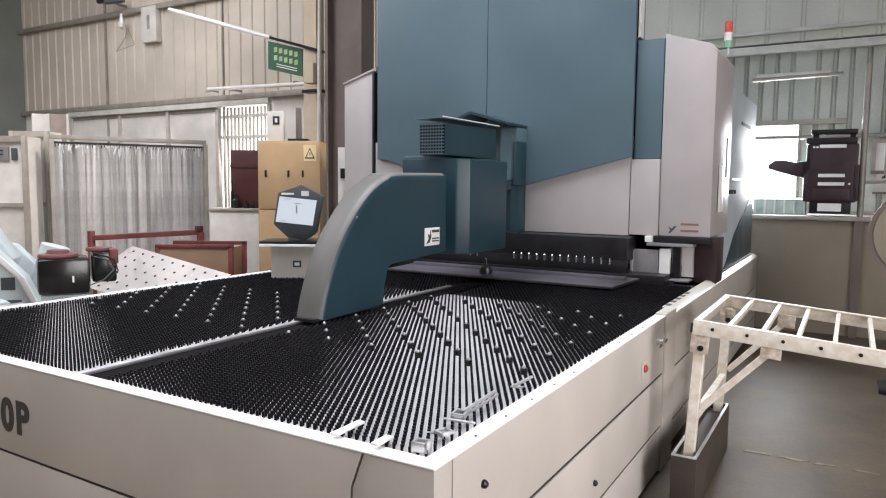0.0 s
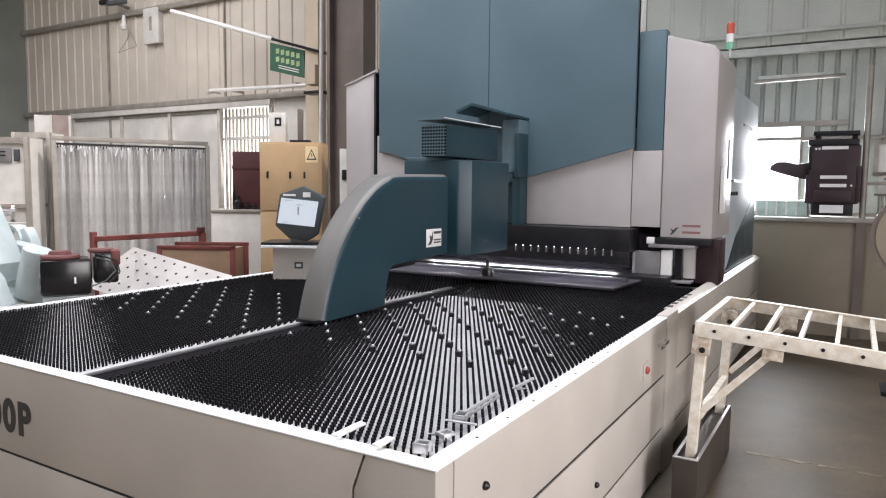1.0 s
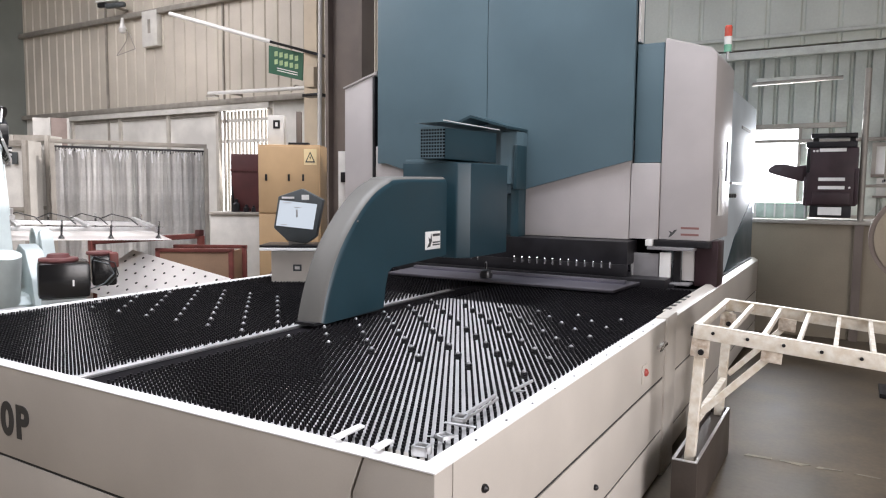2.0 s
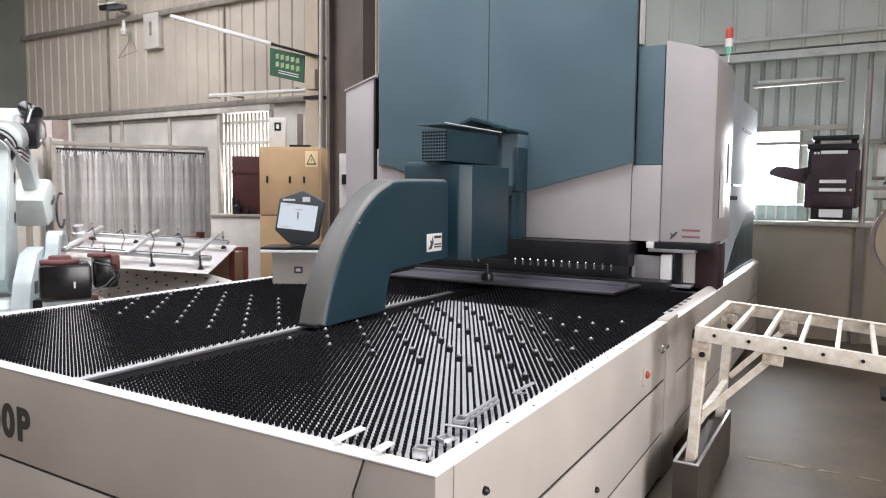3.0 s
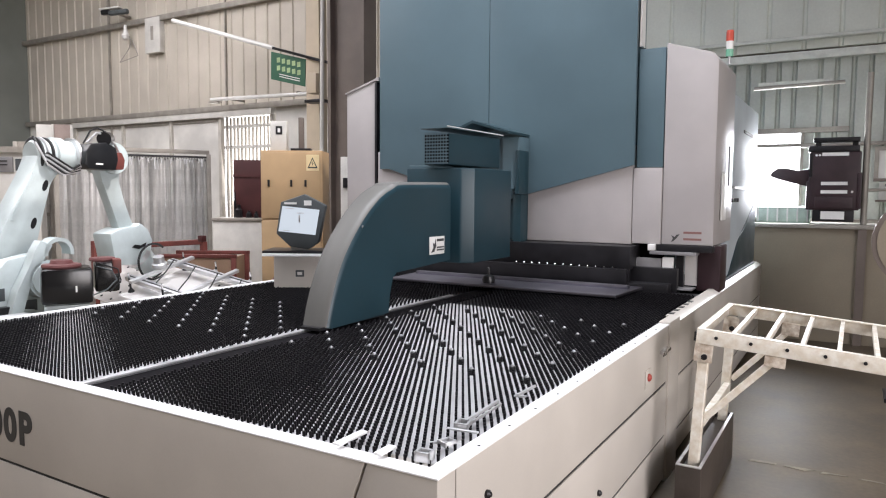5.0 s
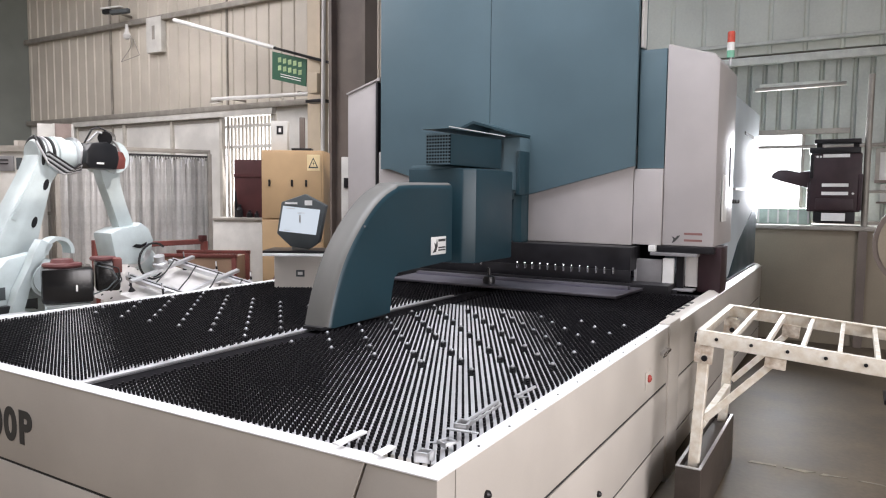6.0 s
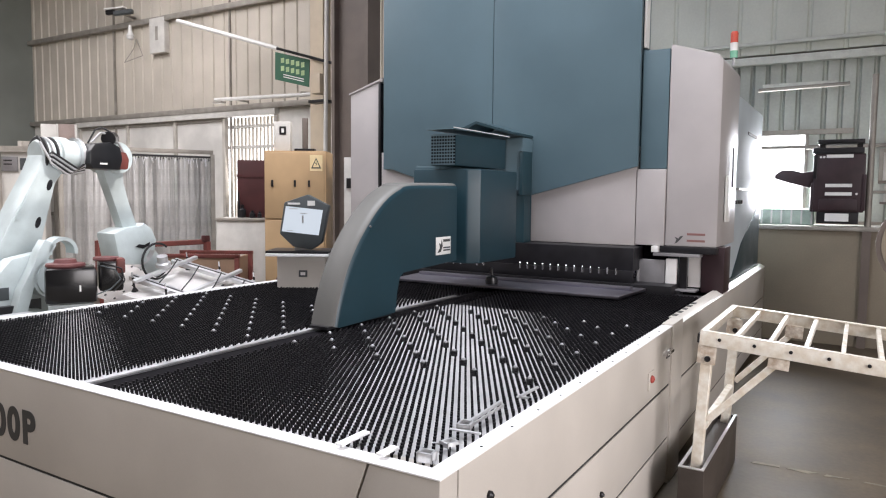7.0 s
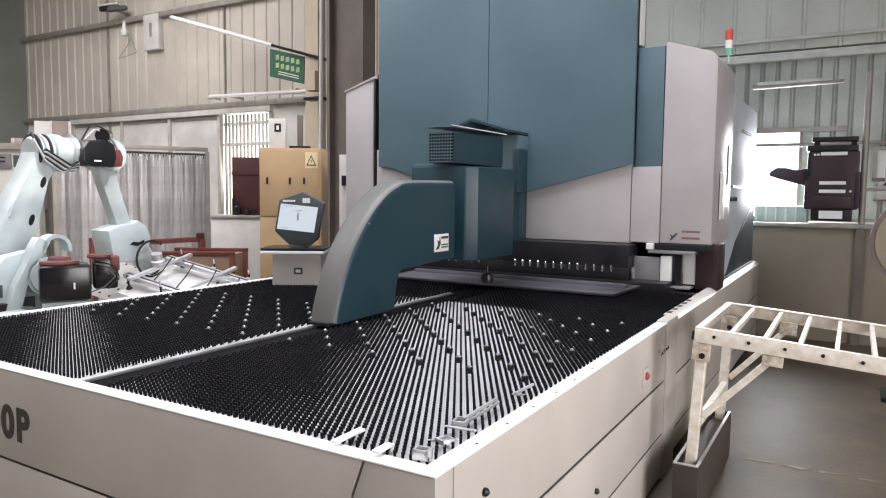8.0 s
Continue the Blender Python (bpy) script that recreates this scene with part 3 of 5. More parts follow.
    part("red_lens", lathe([(0.032, 0.19), (0.032, 0.27), (0.026, 0.285)], 14), mat("red_lens", (0.75, 0.13, 0.09), 0.2), s)
    return g


build_gantry()


def build_ram():
    """The upper beam, which lifts and drops."""
    r = thing("press_beam", "cream lifting press beam under a teal shield", "machine beam")
    y0 = GY - 0.02
    part("beam_cover", box((-2.66, y0, 1.335), (-1.68, GY + 0.10, 2.2), 0.006), SHADED_CREAM, r, "cream beam cover panel")
    part("beam_cover", box((-1.674, y0, 1.345), (-1.43, GY + 0.10, 1.995), 0.006), SHADED_CREAM, r, "cream beam cover panel")
    part("beam_cover", box((-4.39, y0, 1.335), (-3.0, GY + 0.10, 2.2), 0.006), SHADED_CREAM, r, "cream beam cover panel")
    for shield in ([(-4.33, 2.02), (-4.22, 2.02), (-3.057, 1.66), (-3.057, 4.6), (-4.33, 4.6)], [(-3.051, 1.66), (-2.63, 1.77), (-1.66, 2.02), (-1.66, 4.6), (-3.051, 4.6)]):
        part("shield", prism(shield, "y", y0 - 0.05, y0 - 0.004, 0.004), TEAL_SLATE, r, "slate teal shield with a slanting lower edge")
    part("inner_side", box((-1.655, GY + 0.0, 2.0), (-1.432, GY + 0.12, 3.0), 0.006), TEAL_SLATE, r, "teal panel beside the column cover")
    part("tool_holder", box((-4.2, GY - 0.25, 1.13), (-1.62, GY + 0.06, 1.33), 0.01), DARK, r, "dark upper tool holder")
    part("lip", box((-4.2, GY - 0.255, 1.03), (-1.62, GY - 0.225, 1.135), 0.004), DARK, r)
    part("recess", box((-3.0, y0 - 0.02, 1.335), (-2.66, GY + 0.02, 2.2)), TEAL_DARK, r)
    for x in [-2.65 + i * 0.0741 for i in range(13)] + [-3.43, -3.35, -3.27, -3.10, -3.03]:
        part("tool_bolt", lathe([(0.008, 0), (0.008, 0.05), (0.004, 0.055)], 8), CHROME, r).matrix_basis = pose(x, GY - 0.265, 1.10)
    part("hood", prism([(-3.16, 2.36), (-3.0, 2.42), (-2.63, 2.31), (-2.63, 2.29), (-3.0, 2.395), (-3.16, 2.335)], "y", GY - 0.5, GY - 0.06), TEAL_DARK, r, "dark hood plate")
    part("duct", box((-2.80, GY - 0.3, 1.80), (-2.625, GY - 0.06, 2.285), 0.03), TEAL_SLATE, r)
    part("duct_flank", box((-2.66, GY - 0.32, 1.76), (-2.615, GY - 0.1, 2.16), 0.02), TEAL_DARK, r)
    part("duct_stem", box((-2.72, GY - 0.22, 1.30), (-2.64, GY - 0.08, 1.78), 0.01), TEAL_DARK, r)
    return r


RAM = build_ram()


def build_plate():
    p = thing("clamp_plate", "flat dark grey clamping plate before the bending edge", "plate")
    part("plate", prism([(-3.52, 5.02), (-1.50, 5.02), (-1.46, 5.62), (-3.58, 5.62)], "z", 1.0, 1.022, 0.003), PLATE, p)
    part("rail", box((-3.5, 5.40, 1.022), (-1.52, 5.46, 1.05), 0.006), PLATE, p)
    part("stop_knob", lathe([(0.05, 0), (0.055, 0.03), (0.045, 0.06), (0.014, 0.075), (0.012, 0.13), (0.0, 0.14)], 16), BLACK, p).location = (-2.62, 5.16, 1.02)
    return p


build_plate()


def build_blade():
    """Dark blade bar that rises before the tool bolts."""
    b = thing("bending_tool", "dark long bending tool bar", "tool", (0, 0, 0))
    part("blade", box((-3.7, GY - 0.34, 0.80), (-1.62, GY - 0.30, 0.975), 0.006), DARK, b)
    part("end_block", box((-1.66, GY - 0.14, 0.72), (-1.255, GY - 0.08, 0.985), 0.01), DARK, b)
    return b


BLADE = build_blade()


def build_manipulator():
    m = thing("manipulator", "teal C-shaped sheet manipulator arm on the table slot", "machine arm")
    x0, x1 = -2.712, -2.535
    curve = [(4.42, 1.843), (3.82, 1.832), (3.70, 1.805), (3.58, 1.755), (3.46, 1.675), (3.35, 1.575), (3.25, 1.465), (3.17, 1.35), (3.11, 1.23), (3.065, 1.11), (3.035, 1.002)]
    fine = []
    for i in range(len(curve) - 1):
        p0, p1, p2, p3 = [Vector(curve[min(max(k, 0), len(curve) - 1)]) for k in (i - 1, i, i + 1, i + 2)]
        for k in range(5):
            u = k / 5
            q = 0.5 * (2 * p1 + (p2 - p0) * u + (2 * p0 - 5 * p1 + 4 * p2 - p3) * u * u + (3 * p1 - p0 - 3 * p2 + p3) * u ** 3)
            fine.append((q.x, q.y))
    curve = fine + [curve[-1]]
    foot = [(3.64, 1.002), (3.66, 1.13), (3.69, 1.22), (3.73, 1.25), (4.42, 1.28)]
    r = 0.05
    inward = []
    for k in range(len(curve)):
        a, b = Vector(curve[max(k - 1, 0)]), Vector(curve[min(k + 1, len(curve) - 1)])
        d = (b - a).normalized()
        inward.append(Vector((-d.y, d.x)))
    part("arm", prism([tuple(Vector(p) + n * r) for p, n in zip(curve, inward)] + foot, "x", x0 + 0.012, x1), TEAL, m, "teal curved arm body", 60)

    def sweep(section):
        """A band swept along the curved edge; section gives (x, depth below the curve)."""
        bm = bmesh.new()
        rows = [[bm.verts.new((x, *(Vector(p) + n * d))) for x, d in section] for p, n in zip(curve, inward)]
        for a, b in zip(rows, rows[1:]):
            for q in range(len(section)):
                w = (q + 1) % len(section)
                bm.faces.new((a[q], a[w], b[w], b[q]))
        bm.faces.new(rows[0])
        bm.faces.new(rows[-1][::-1])
        bmesh.ops.recalc_face_normals(bm, faces=bm.faces[:])
        return bm
    arc = [(x1 - r + r * math.sin(radians(v)), r - r * math.cos(radians(v))) for v in range(0, 91, 10)]
    # Front band toned grey beside the arm's teal side.
    part("edge_cover", sweep([(x0, r + 0.01), (x0, 0.006), (x0 + 0.006, 0.0)] + arc[:6] + [(x1 - 0.06, r + 0.01)]), TEAL_GREY, m, "grey curved front edge", 60)
    part("edge_shoulder", sweep(arc[5:] + [(x1 - 0.002, r + 0.01), (x1 - 0.055, r + 0.01)]), TEAL, m, smooth=60)
    part("carriage", prism([(-2.97, 4.5), (-2.50, 4.5), (-2.42, 4.57), (-2.42, 5.2), (-2.97, 5.2)], "z", 1.25, 1.95, 0.012), TEAL, m, "faceted teal carriage box")
    part("cap", box((-2.96, 4.52, 1.95), (-2.74, 5.1, 1.975), 0.004), TEAL_SLATE, m)
    part("fan_box", prism([(4.46, 1.975), (5.3, 1.975), (5.3, 2.22), (4.46, 2.2)], "x", -2.79, -2.575, 0.008), TEAL, m, "fan box with a punched grille")
    part("fan_lid", prism([(4.40, 2.235), (5.32, 2.245), (5.32, 2.255), (4.40, 2.25)], "x", -2.80, -2.56), TEAL_SLATE, m)
    part("grille_plate", box((-2.785, 4.448, 1.98), (-2.58, 4.459, 2.205), 0.002), TEAL_SLATE, m)
    part("lid_edge", box((-2.56, 4.40, 2.244), (-2.554, 5.32, 2.25)), RIM, m)
    bm = bmesh.new()
    for i in range(9):
        for j in range(9):
            x, z = -2.775 + i * 0.0235, 1.99 + j * 0.0235
            bm_box(bm, (x, 4.445, z), (x + 0.0135, 4.456, z + 0.0135))
    part("grille", bm, RECESS_BLACK, m, "dark square holes of the grille")
    part("foot", box((x0 + 0.02, 3.0, 0.985), (x1 - 0.02, 3.63, 1.002)), DARK, m)
    part("sticker", box((x1 - 0.001, 4.13, 1.335), (x1 + 0.003, 4.33, 1.46), 0.001), STICKER, m, "white sticker with an emblem and print")
    part("emblem", prism([(4.15, 1.35), (4.18, 1.385), (4.17, 1.42), (4.195, 1.405), (4.205, 1.445), (4.215, 1.395), (4.19, 1.355)], "x", x1 + 0.003, x1 + 0.005), PRINT, m)
    for z, h in ((1.425, 0.018), (1.378, 0.010), (1.36, 0.010)):
        part("print_line", box((x1 + 0.003, 4.225, z), (x1 + 0.005, 4.32, z + h)), PRINT, m)
    part("bolt", lathe([(0.009, 0), (0.009, 0.004), (0, 0.006)], 8), CHROME, m).matrix_basis = pose(x1, 3.37, 1.56, 0, 90, 0)
    return m


MANIP = build_manipulator()


# ---- loading robot ----
AXIS = (-6.053, 3.018)
RIGHT = 31.0        # heading from which the arm's swing is counted


def build_robot():
    r = thing("robot_arm", "pale white six-axis industrial robot with dark motors", "robot", (*AXIS, 0))
    part("pedestal", lathe([(0.42, 0.0), (0.42, 0.04), (0.30, 0.06), (0.28, 0.55), (0.34, 0.6)], 28), ROBOT, r)
    turret = part("turret", lathe([(0.33, 0.6), (0.36, 0.64), (0.36, 0.80), (0.30, 0.86), (0.0, 0.86)], 28), ROBOT, r)
    part("cheek", prism([(-0.42, 0.72), (0.34, 0.72), (0.40, 0.9), (0.30, 1.16), (0.12, 1.26), (-0.1, 1.22), (-0.30, 1.0)], "y", -0.34, -0.2, 0.02), ROBOT, turret, "cast side cheek")
    part("cheek", prism([(-0.42, 0.72), (0.34, 0.72), (0.40, 0.9), (0.30, 1.16), (0.12, 1.26), (-0.1, 1.22), (-0.30, 1.0)], "y", 0.16, 0.3, 0.02), ROBOT, turret, "cast side cheek")
    part("shoulder_drum", rod((0.15, -0.46, 1.05), (0.15, -0.2, 1.05), 0.155, seg=24), ROBOT, turret)
    part("shoulder_ring", rod((0.15, -0.47, 1.05), (0.15, -0.455, 1.05), 0.13, seg=24), ROBOT, turret)
    part("balancer", rod((-0.34, 0.0, 0.84), (-0.46, 0.0, 1.22), 0.11, seg=16), ROBOT, turret)
    for x, z, w, h in ((-0.18, 0.95, 0.05, 0.05), (0.0, 1.0, 0.04, 0.04), (0.06, 0.84, 0.06, 0.045), (-0.22, 0.78, 0.05, 0.04)):
        for y in (-0.343, 0.3):
            part("port", box((x - w, y, z - h), (x + w, y + 0.003, z + h), 0.001), SCREEN_BACK, turret)
    part("cheek_rib", prism([(-0.42, 0.72), (-0.30, 1.0), (-0.1, 1.22), (-0.06, 1.20), (-0.26, 0.98), (-0.38, 0.72)], "y", 0.298, 0.33, 0.006), WHITE, turret)
    part("cable_strut", prism([(-0.16, 0.78), (-0.06, 0.78), (0.0, 0.98), (0.075, 1.134), (0.15, 1.25), (0.2, 1.325), (0.1, 1.37), (0.05, 1.29), (0.0, 1.163), (-0.1, 0.98)], "y", -0.46, -0.36, 0.012), ROBOT, turret, "curved pale cable strut")
    ring = [(0.25 + 0.125 * math.cos(radians(v)), 1.26 + 0.125 * math.sin(radians(v))) for v in range(-10, 191, 20)]
    hole = [(0.25 + 0.095 * math.cos(radians(v)), 1.26 + 0.095 * math.sin(radians(v))) for v in range(190, -11, -20)]
    part("cable_arch", prism(ring + hole, "y", -0.46, -0.34), ROBOT, turret, "arched pale cable guard")
    part("socket_box", box((-0.3, -0.42, 0.72), (-0.05, -0.34, 0.86), 0.01), BLACK, turret)
    low = part("lower_arm", prism([(-0.33, -0.08), (-0.22, -0.19), (-0.02, -0.2), (0.10, -0.1), (0.04, 0.2), (0.02, 0.48), (0.0, 0.80), (0.05, 0.96), (0.06, 1.08), (0.0, 1.14), (-0.10, 1.12), (-0.18, 1.0), (-0.19, 0.84), (-0.255, 0.45)], "y", -0.12, 0.12, 0.03), ROBOT, r, "long pale lower arm casting")
    for z in (0.43, 0.765):
        part("oval_hole", prism([(-0.05 + 0.022 * math.cos(k * math.pi / 5), z + 0.05 * math.sin(k * math.pi / 5)) for k in range(10)], "y", -0.124, -0.118), BLACK, low)
    part("arm_rib", prism([(-0.24, 0.40), (-0.21, 0.40), (-0.16, 0.82), (-0.18, 0.84)], "y", -0.128, -0.118), ROBOT, low)
    fore = part("elbow_housing", lathe([(0.0, -0.18), (0.11, -0.18), (0.135, -0.15), (0.14, -0.02), (0.16, -0.01), (0.16, 0.07), (0.14, 0.08), (0.135, 0.2), (0.0, 0.2)], 28), ROBOT, r, "barrel-shaped elbow housing")
    fore.data.transform(pose(0, 0, 0.035, 0, 90, 0))
    for k, x in enumerate((-0.16, -0.115, -0.07)):
        part("elbow_ring", lathe([(0.142, x), (0.155, x + 0.006), (0.155, x + 0.02), (0.142, x + 0.026)], 24), ALU if k % 2 else TUBE, fore).matrix_basis = pose(0, 0, 0.035, 0, 90, 0)
    for k in range(6):
        a = math.radians(40 + k * 36)
        part("cable", tube_path([(-0.20 + 0.03 * k, -0.15 * math.cos(a), 0.035 + 0.16 * math.sin(a)), (-0.14, -0.19, 0.02 * k - 0.05), (-0.02 + 0.02 * k, -0.19, -0.13 + 0.01 * k), (0.16, -0.16, -0.10 + 0.012 * k)], 0.011), TUBE if k % 2 else ALU, fore)
    part("collar", rod((0.15, -0.02, 0.035), (0.18, -0.02, 0.035), 0.165, seg=24), ALU, fore)
    part("motor", prism([(0.16, -0.03), (0.20, -0.075), (0.46, -0.08), (0.49, 0.02), (0.47, 0.13), (0.38, 0.17), (0.22, 0.15), (0.17, 0.08)], "y", -0.24, -0.05, 0.02), BLACK, fore, "dark motor with red end cap")
    part("motor_cap", prism([(0.455, -0.075), (0.545, -0.07), (0.56, 0.02), (0.53, 0.085), (0.455, 0.09)], "y", -0.235, -0.06, 0.015), RUST, fore)
    part("motor_top", rod((0.36, -0.22, 0.2), (0.48, -0.10, 0.215), 0.062, seg=18), BLACK, fore)
    part("rating_plate", box((0.26, -0.244, -0.035), (0.33, -0.239, -0.02)), STICKER, fore)
    part("cable", tube_path([(0.22, -0.18, 0.16), (0.30, -0.2, 0.25), (0.40, -0.2, 0.24), (0.48, -0.2, 0.16), (0.56, -0.17, 0.06)], 0.01), ALU, fore)
    part("cable", tube_path([(0.20, -0.16, 0.15), (0.26, -0.18, 0.27), (0.34, -0.16, 0.30), (0.42, -0.18, 0.26)], 0.008), TUBE, fore)
    part("knuckle", rod((0.53, -0.12, 0.04), (0.53, 0.17, 0.04), 0.145, seg=28), ROBOT, fore)
    part("forearm", prism([(0.39, -0.04), (0.62, 0.0), (0.61, -0.18), (0.665, -0.38), (0.755, -0.62), (0.60, -0.66), (0.51, -0.40), (0.43, -0.18)], "y", -0.075, 0.05, 0.025), ROBOT, fore, "tapering pale forearm")
    part("wrist", prism([(0.44, -0.66), (0.564, -0.615), (0.72, -0.60), (0.772, -0.567), (0.858, -0.636), (0.906, -0.744), (0.86, -0.93), (0.72, -0.975), (0.495, -0.956)], "y", -0.15, 0.13, 0.03), ROBOT, fore, "boxy wrist casting")
    part("wrist_mark", prism([(0.66, -0.80), (0.70, -0.775), (0.76, -0.785), (0.82, -0.76), (0.815, -0.79), (0.74, -0.82)], "y", -0.156, -0.15), BLACK, fore)
    part("wrist_ring", rod((0.80, -0.02, -0.87), (0.84, -0.02, -0.90), 0.14, seg=24), ALU, fore)
    part("flange", rod((0.82, -0.02, -0.89), (1.02, -0.02, -1.06), 0.13, 0.085, 24), ROBOT, fore)
    part("flange_plate", rod((1.02, -0.02, -1.06), (1.04, -0.02, -1.077), 0.075, seg=20), DARK, fore)
    pts = [(0.88 + 0.17 * math.cos(a), -0.18, -0.95 + 0.175 * math.sin(a)) for a in [math.radians(50 + 15 * k) for k in range(18)]]
    part("hose", tube_path(pts, 0.011), TUBE, fore, "black looping hose")
    return r, turret, low, fore


ROBOT_THING, TURRET, LOWER, FORE = build_robot()


def build_gripper():
    """Suction frame: two long profiles, cross bars, spring cups."""
    g = thing("vacuum_gripper", "aluminium suction gripper frame with black cups", "gripper")
    for y in (-0.24, 0.24):
        part("long_profile", box((-0.1, y - 0.035, -0.02), (1.5, y + 0.035, 0.025), 0.006), ALU, g)
        part("profile_groove", box((-0.09, y - 0.007, 0.025), (1.49, y + 0.007, 0.028)), DARK, g)
    for x in (0.1, 0.72, 1.35):
        part("cross_profile", box((x - 0.022, -0.36, 0.03), (x + 0.022, 0.36, 0.06), 0.005), ALU, g)
    part("mount", lathe([(0.07, 0.065), (0.07, 0.1), (0.05, 0.11), (0.05, 0.17)], 18), ALU, g).location = (0.06, 0.0, 0)
    for x in (0.02, 0.48, 0.94, 1.42):
        for y in (-0.31, 0.31):
            c = part("suction_cup", lathe([(0.01, 0.05), (0.01, -0.05), (0.02, -0.065), (0.032, -0.086)], 14), BLACK, g)
            c.location = (x, y, 0)
            part("spring_rod", rod((0, 0, 0.05), (0, 0, 0.1), 0.008, seg=8), CHROME, c)
            part("bracket", box((-0.015, -0.06 if y > 0 else 0.0, 0.0), (0.015, 0.0 if y > 0 else 0.06, 0.02)), ALU, c)
    for k in range(4):
        part("air_hose", tube_path([(0.05 + 0.3 * k, 0.2, 0.05), (0.15 + 0.3 * k, 0.1, 0.12), (0.28 + 0.3 * k, -0.1, 0.10), (0.32 + 0.3 * k, -0.25, 0.05)], 0.006), TUBE, g)
    return g


GRIP = build_gripper()
CARRIED = solid("sheet_blank", box((-0.02, -0.42, -0.091), (1.53, 0.42, -0.088)), SHEET, "bright bare sheet metal blank under the gripper", "sheet")


def build_loader():
    """The tilted, perforated table on which blanks are laid."""
    t = thing("loading_table", "tilted pale perforated sheet loading table", "table")
    A, B, C = Vector((-6.74, 4.78, 1.07)), Vector((-6.85, 4.21, 0.71)), Vector((-5.05, 4.62, 0.895))
    u, v = C - A, B - A
    n = u.cross(v).normalized()
    n = n if n.z > 0 else -n
    bm = bmesh.new()
    top = [bm.verts.new(p) for p in (A, C, C + v * 0.9, B + u * 0.0)]
    bm.faces.new(top)
    bmesh.ops.solidify(bm, geom=bm.faces[:], thickness=0.015)
    bmesh.ops.recalc_face_normals(bm, faces=bm.faces[:])
    part("top", bm, SHEET, t, "bright sheet top with small dark holes")
    hole = lathe([(0.013, 0.0), (0.013, 0.006), (0.006, 0.008)], 10)
    me = mesh_of("stud", hole, DARK)
    turn = n.to_track_quat("Z", "Y").to_matrix().to_4x4()
    for i in range(9):
        for j in range(6):
            p = A + u * (0.08 + i * 0.105) + v * (0.1 + j * 0.16)
            ob = new("stud", me)
            ob.parent = t
            ob.matrix_basis = Matrix.Translation(p + n * 0.002) @ turn
    for p in (A + u * 0.06 + v * 0.1, A + u * 0.92 + v * 0.1, A + u * 0.92 + v * 0.75, A + u * 0.06 + v * 0.9):
        part("leg", box((p.x - 0.03, p.y - 0.03, 0), (p.x + 0.03, p.y + 0.03, p.z - 0.015)), ALU, t)
    return t


build_loader()


VINYL_EDGE = mat("clear_vinyl_curl", (0.86, 0.86, 0.88), 0.2, dirt=0.05, coat=0.4)
FADED = mat("faded_pink_board", (0.36, 0.28, 0.25), 0.6, dirt=0.1, scale=5)


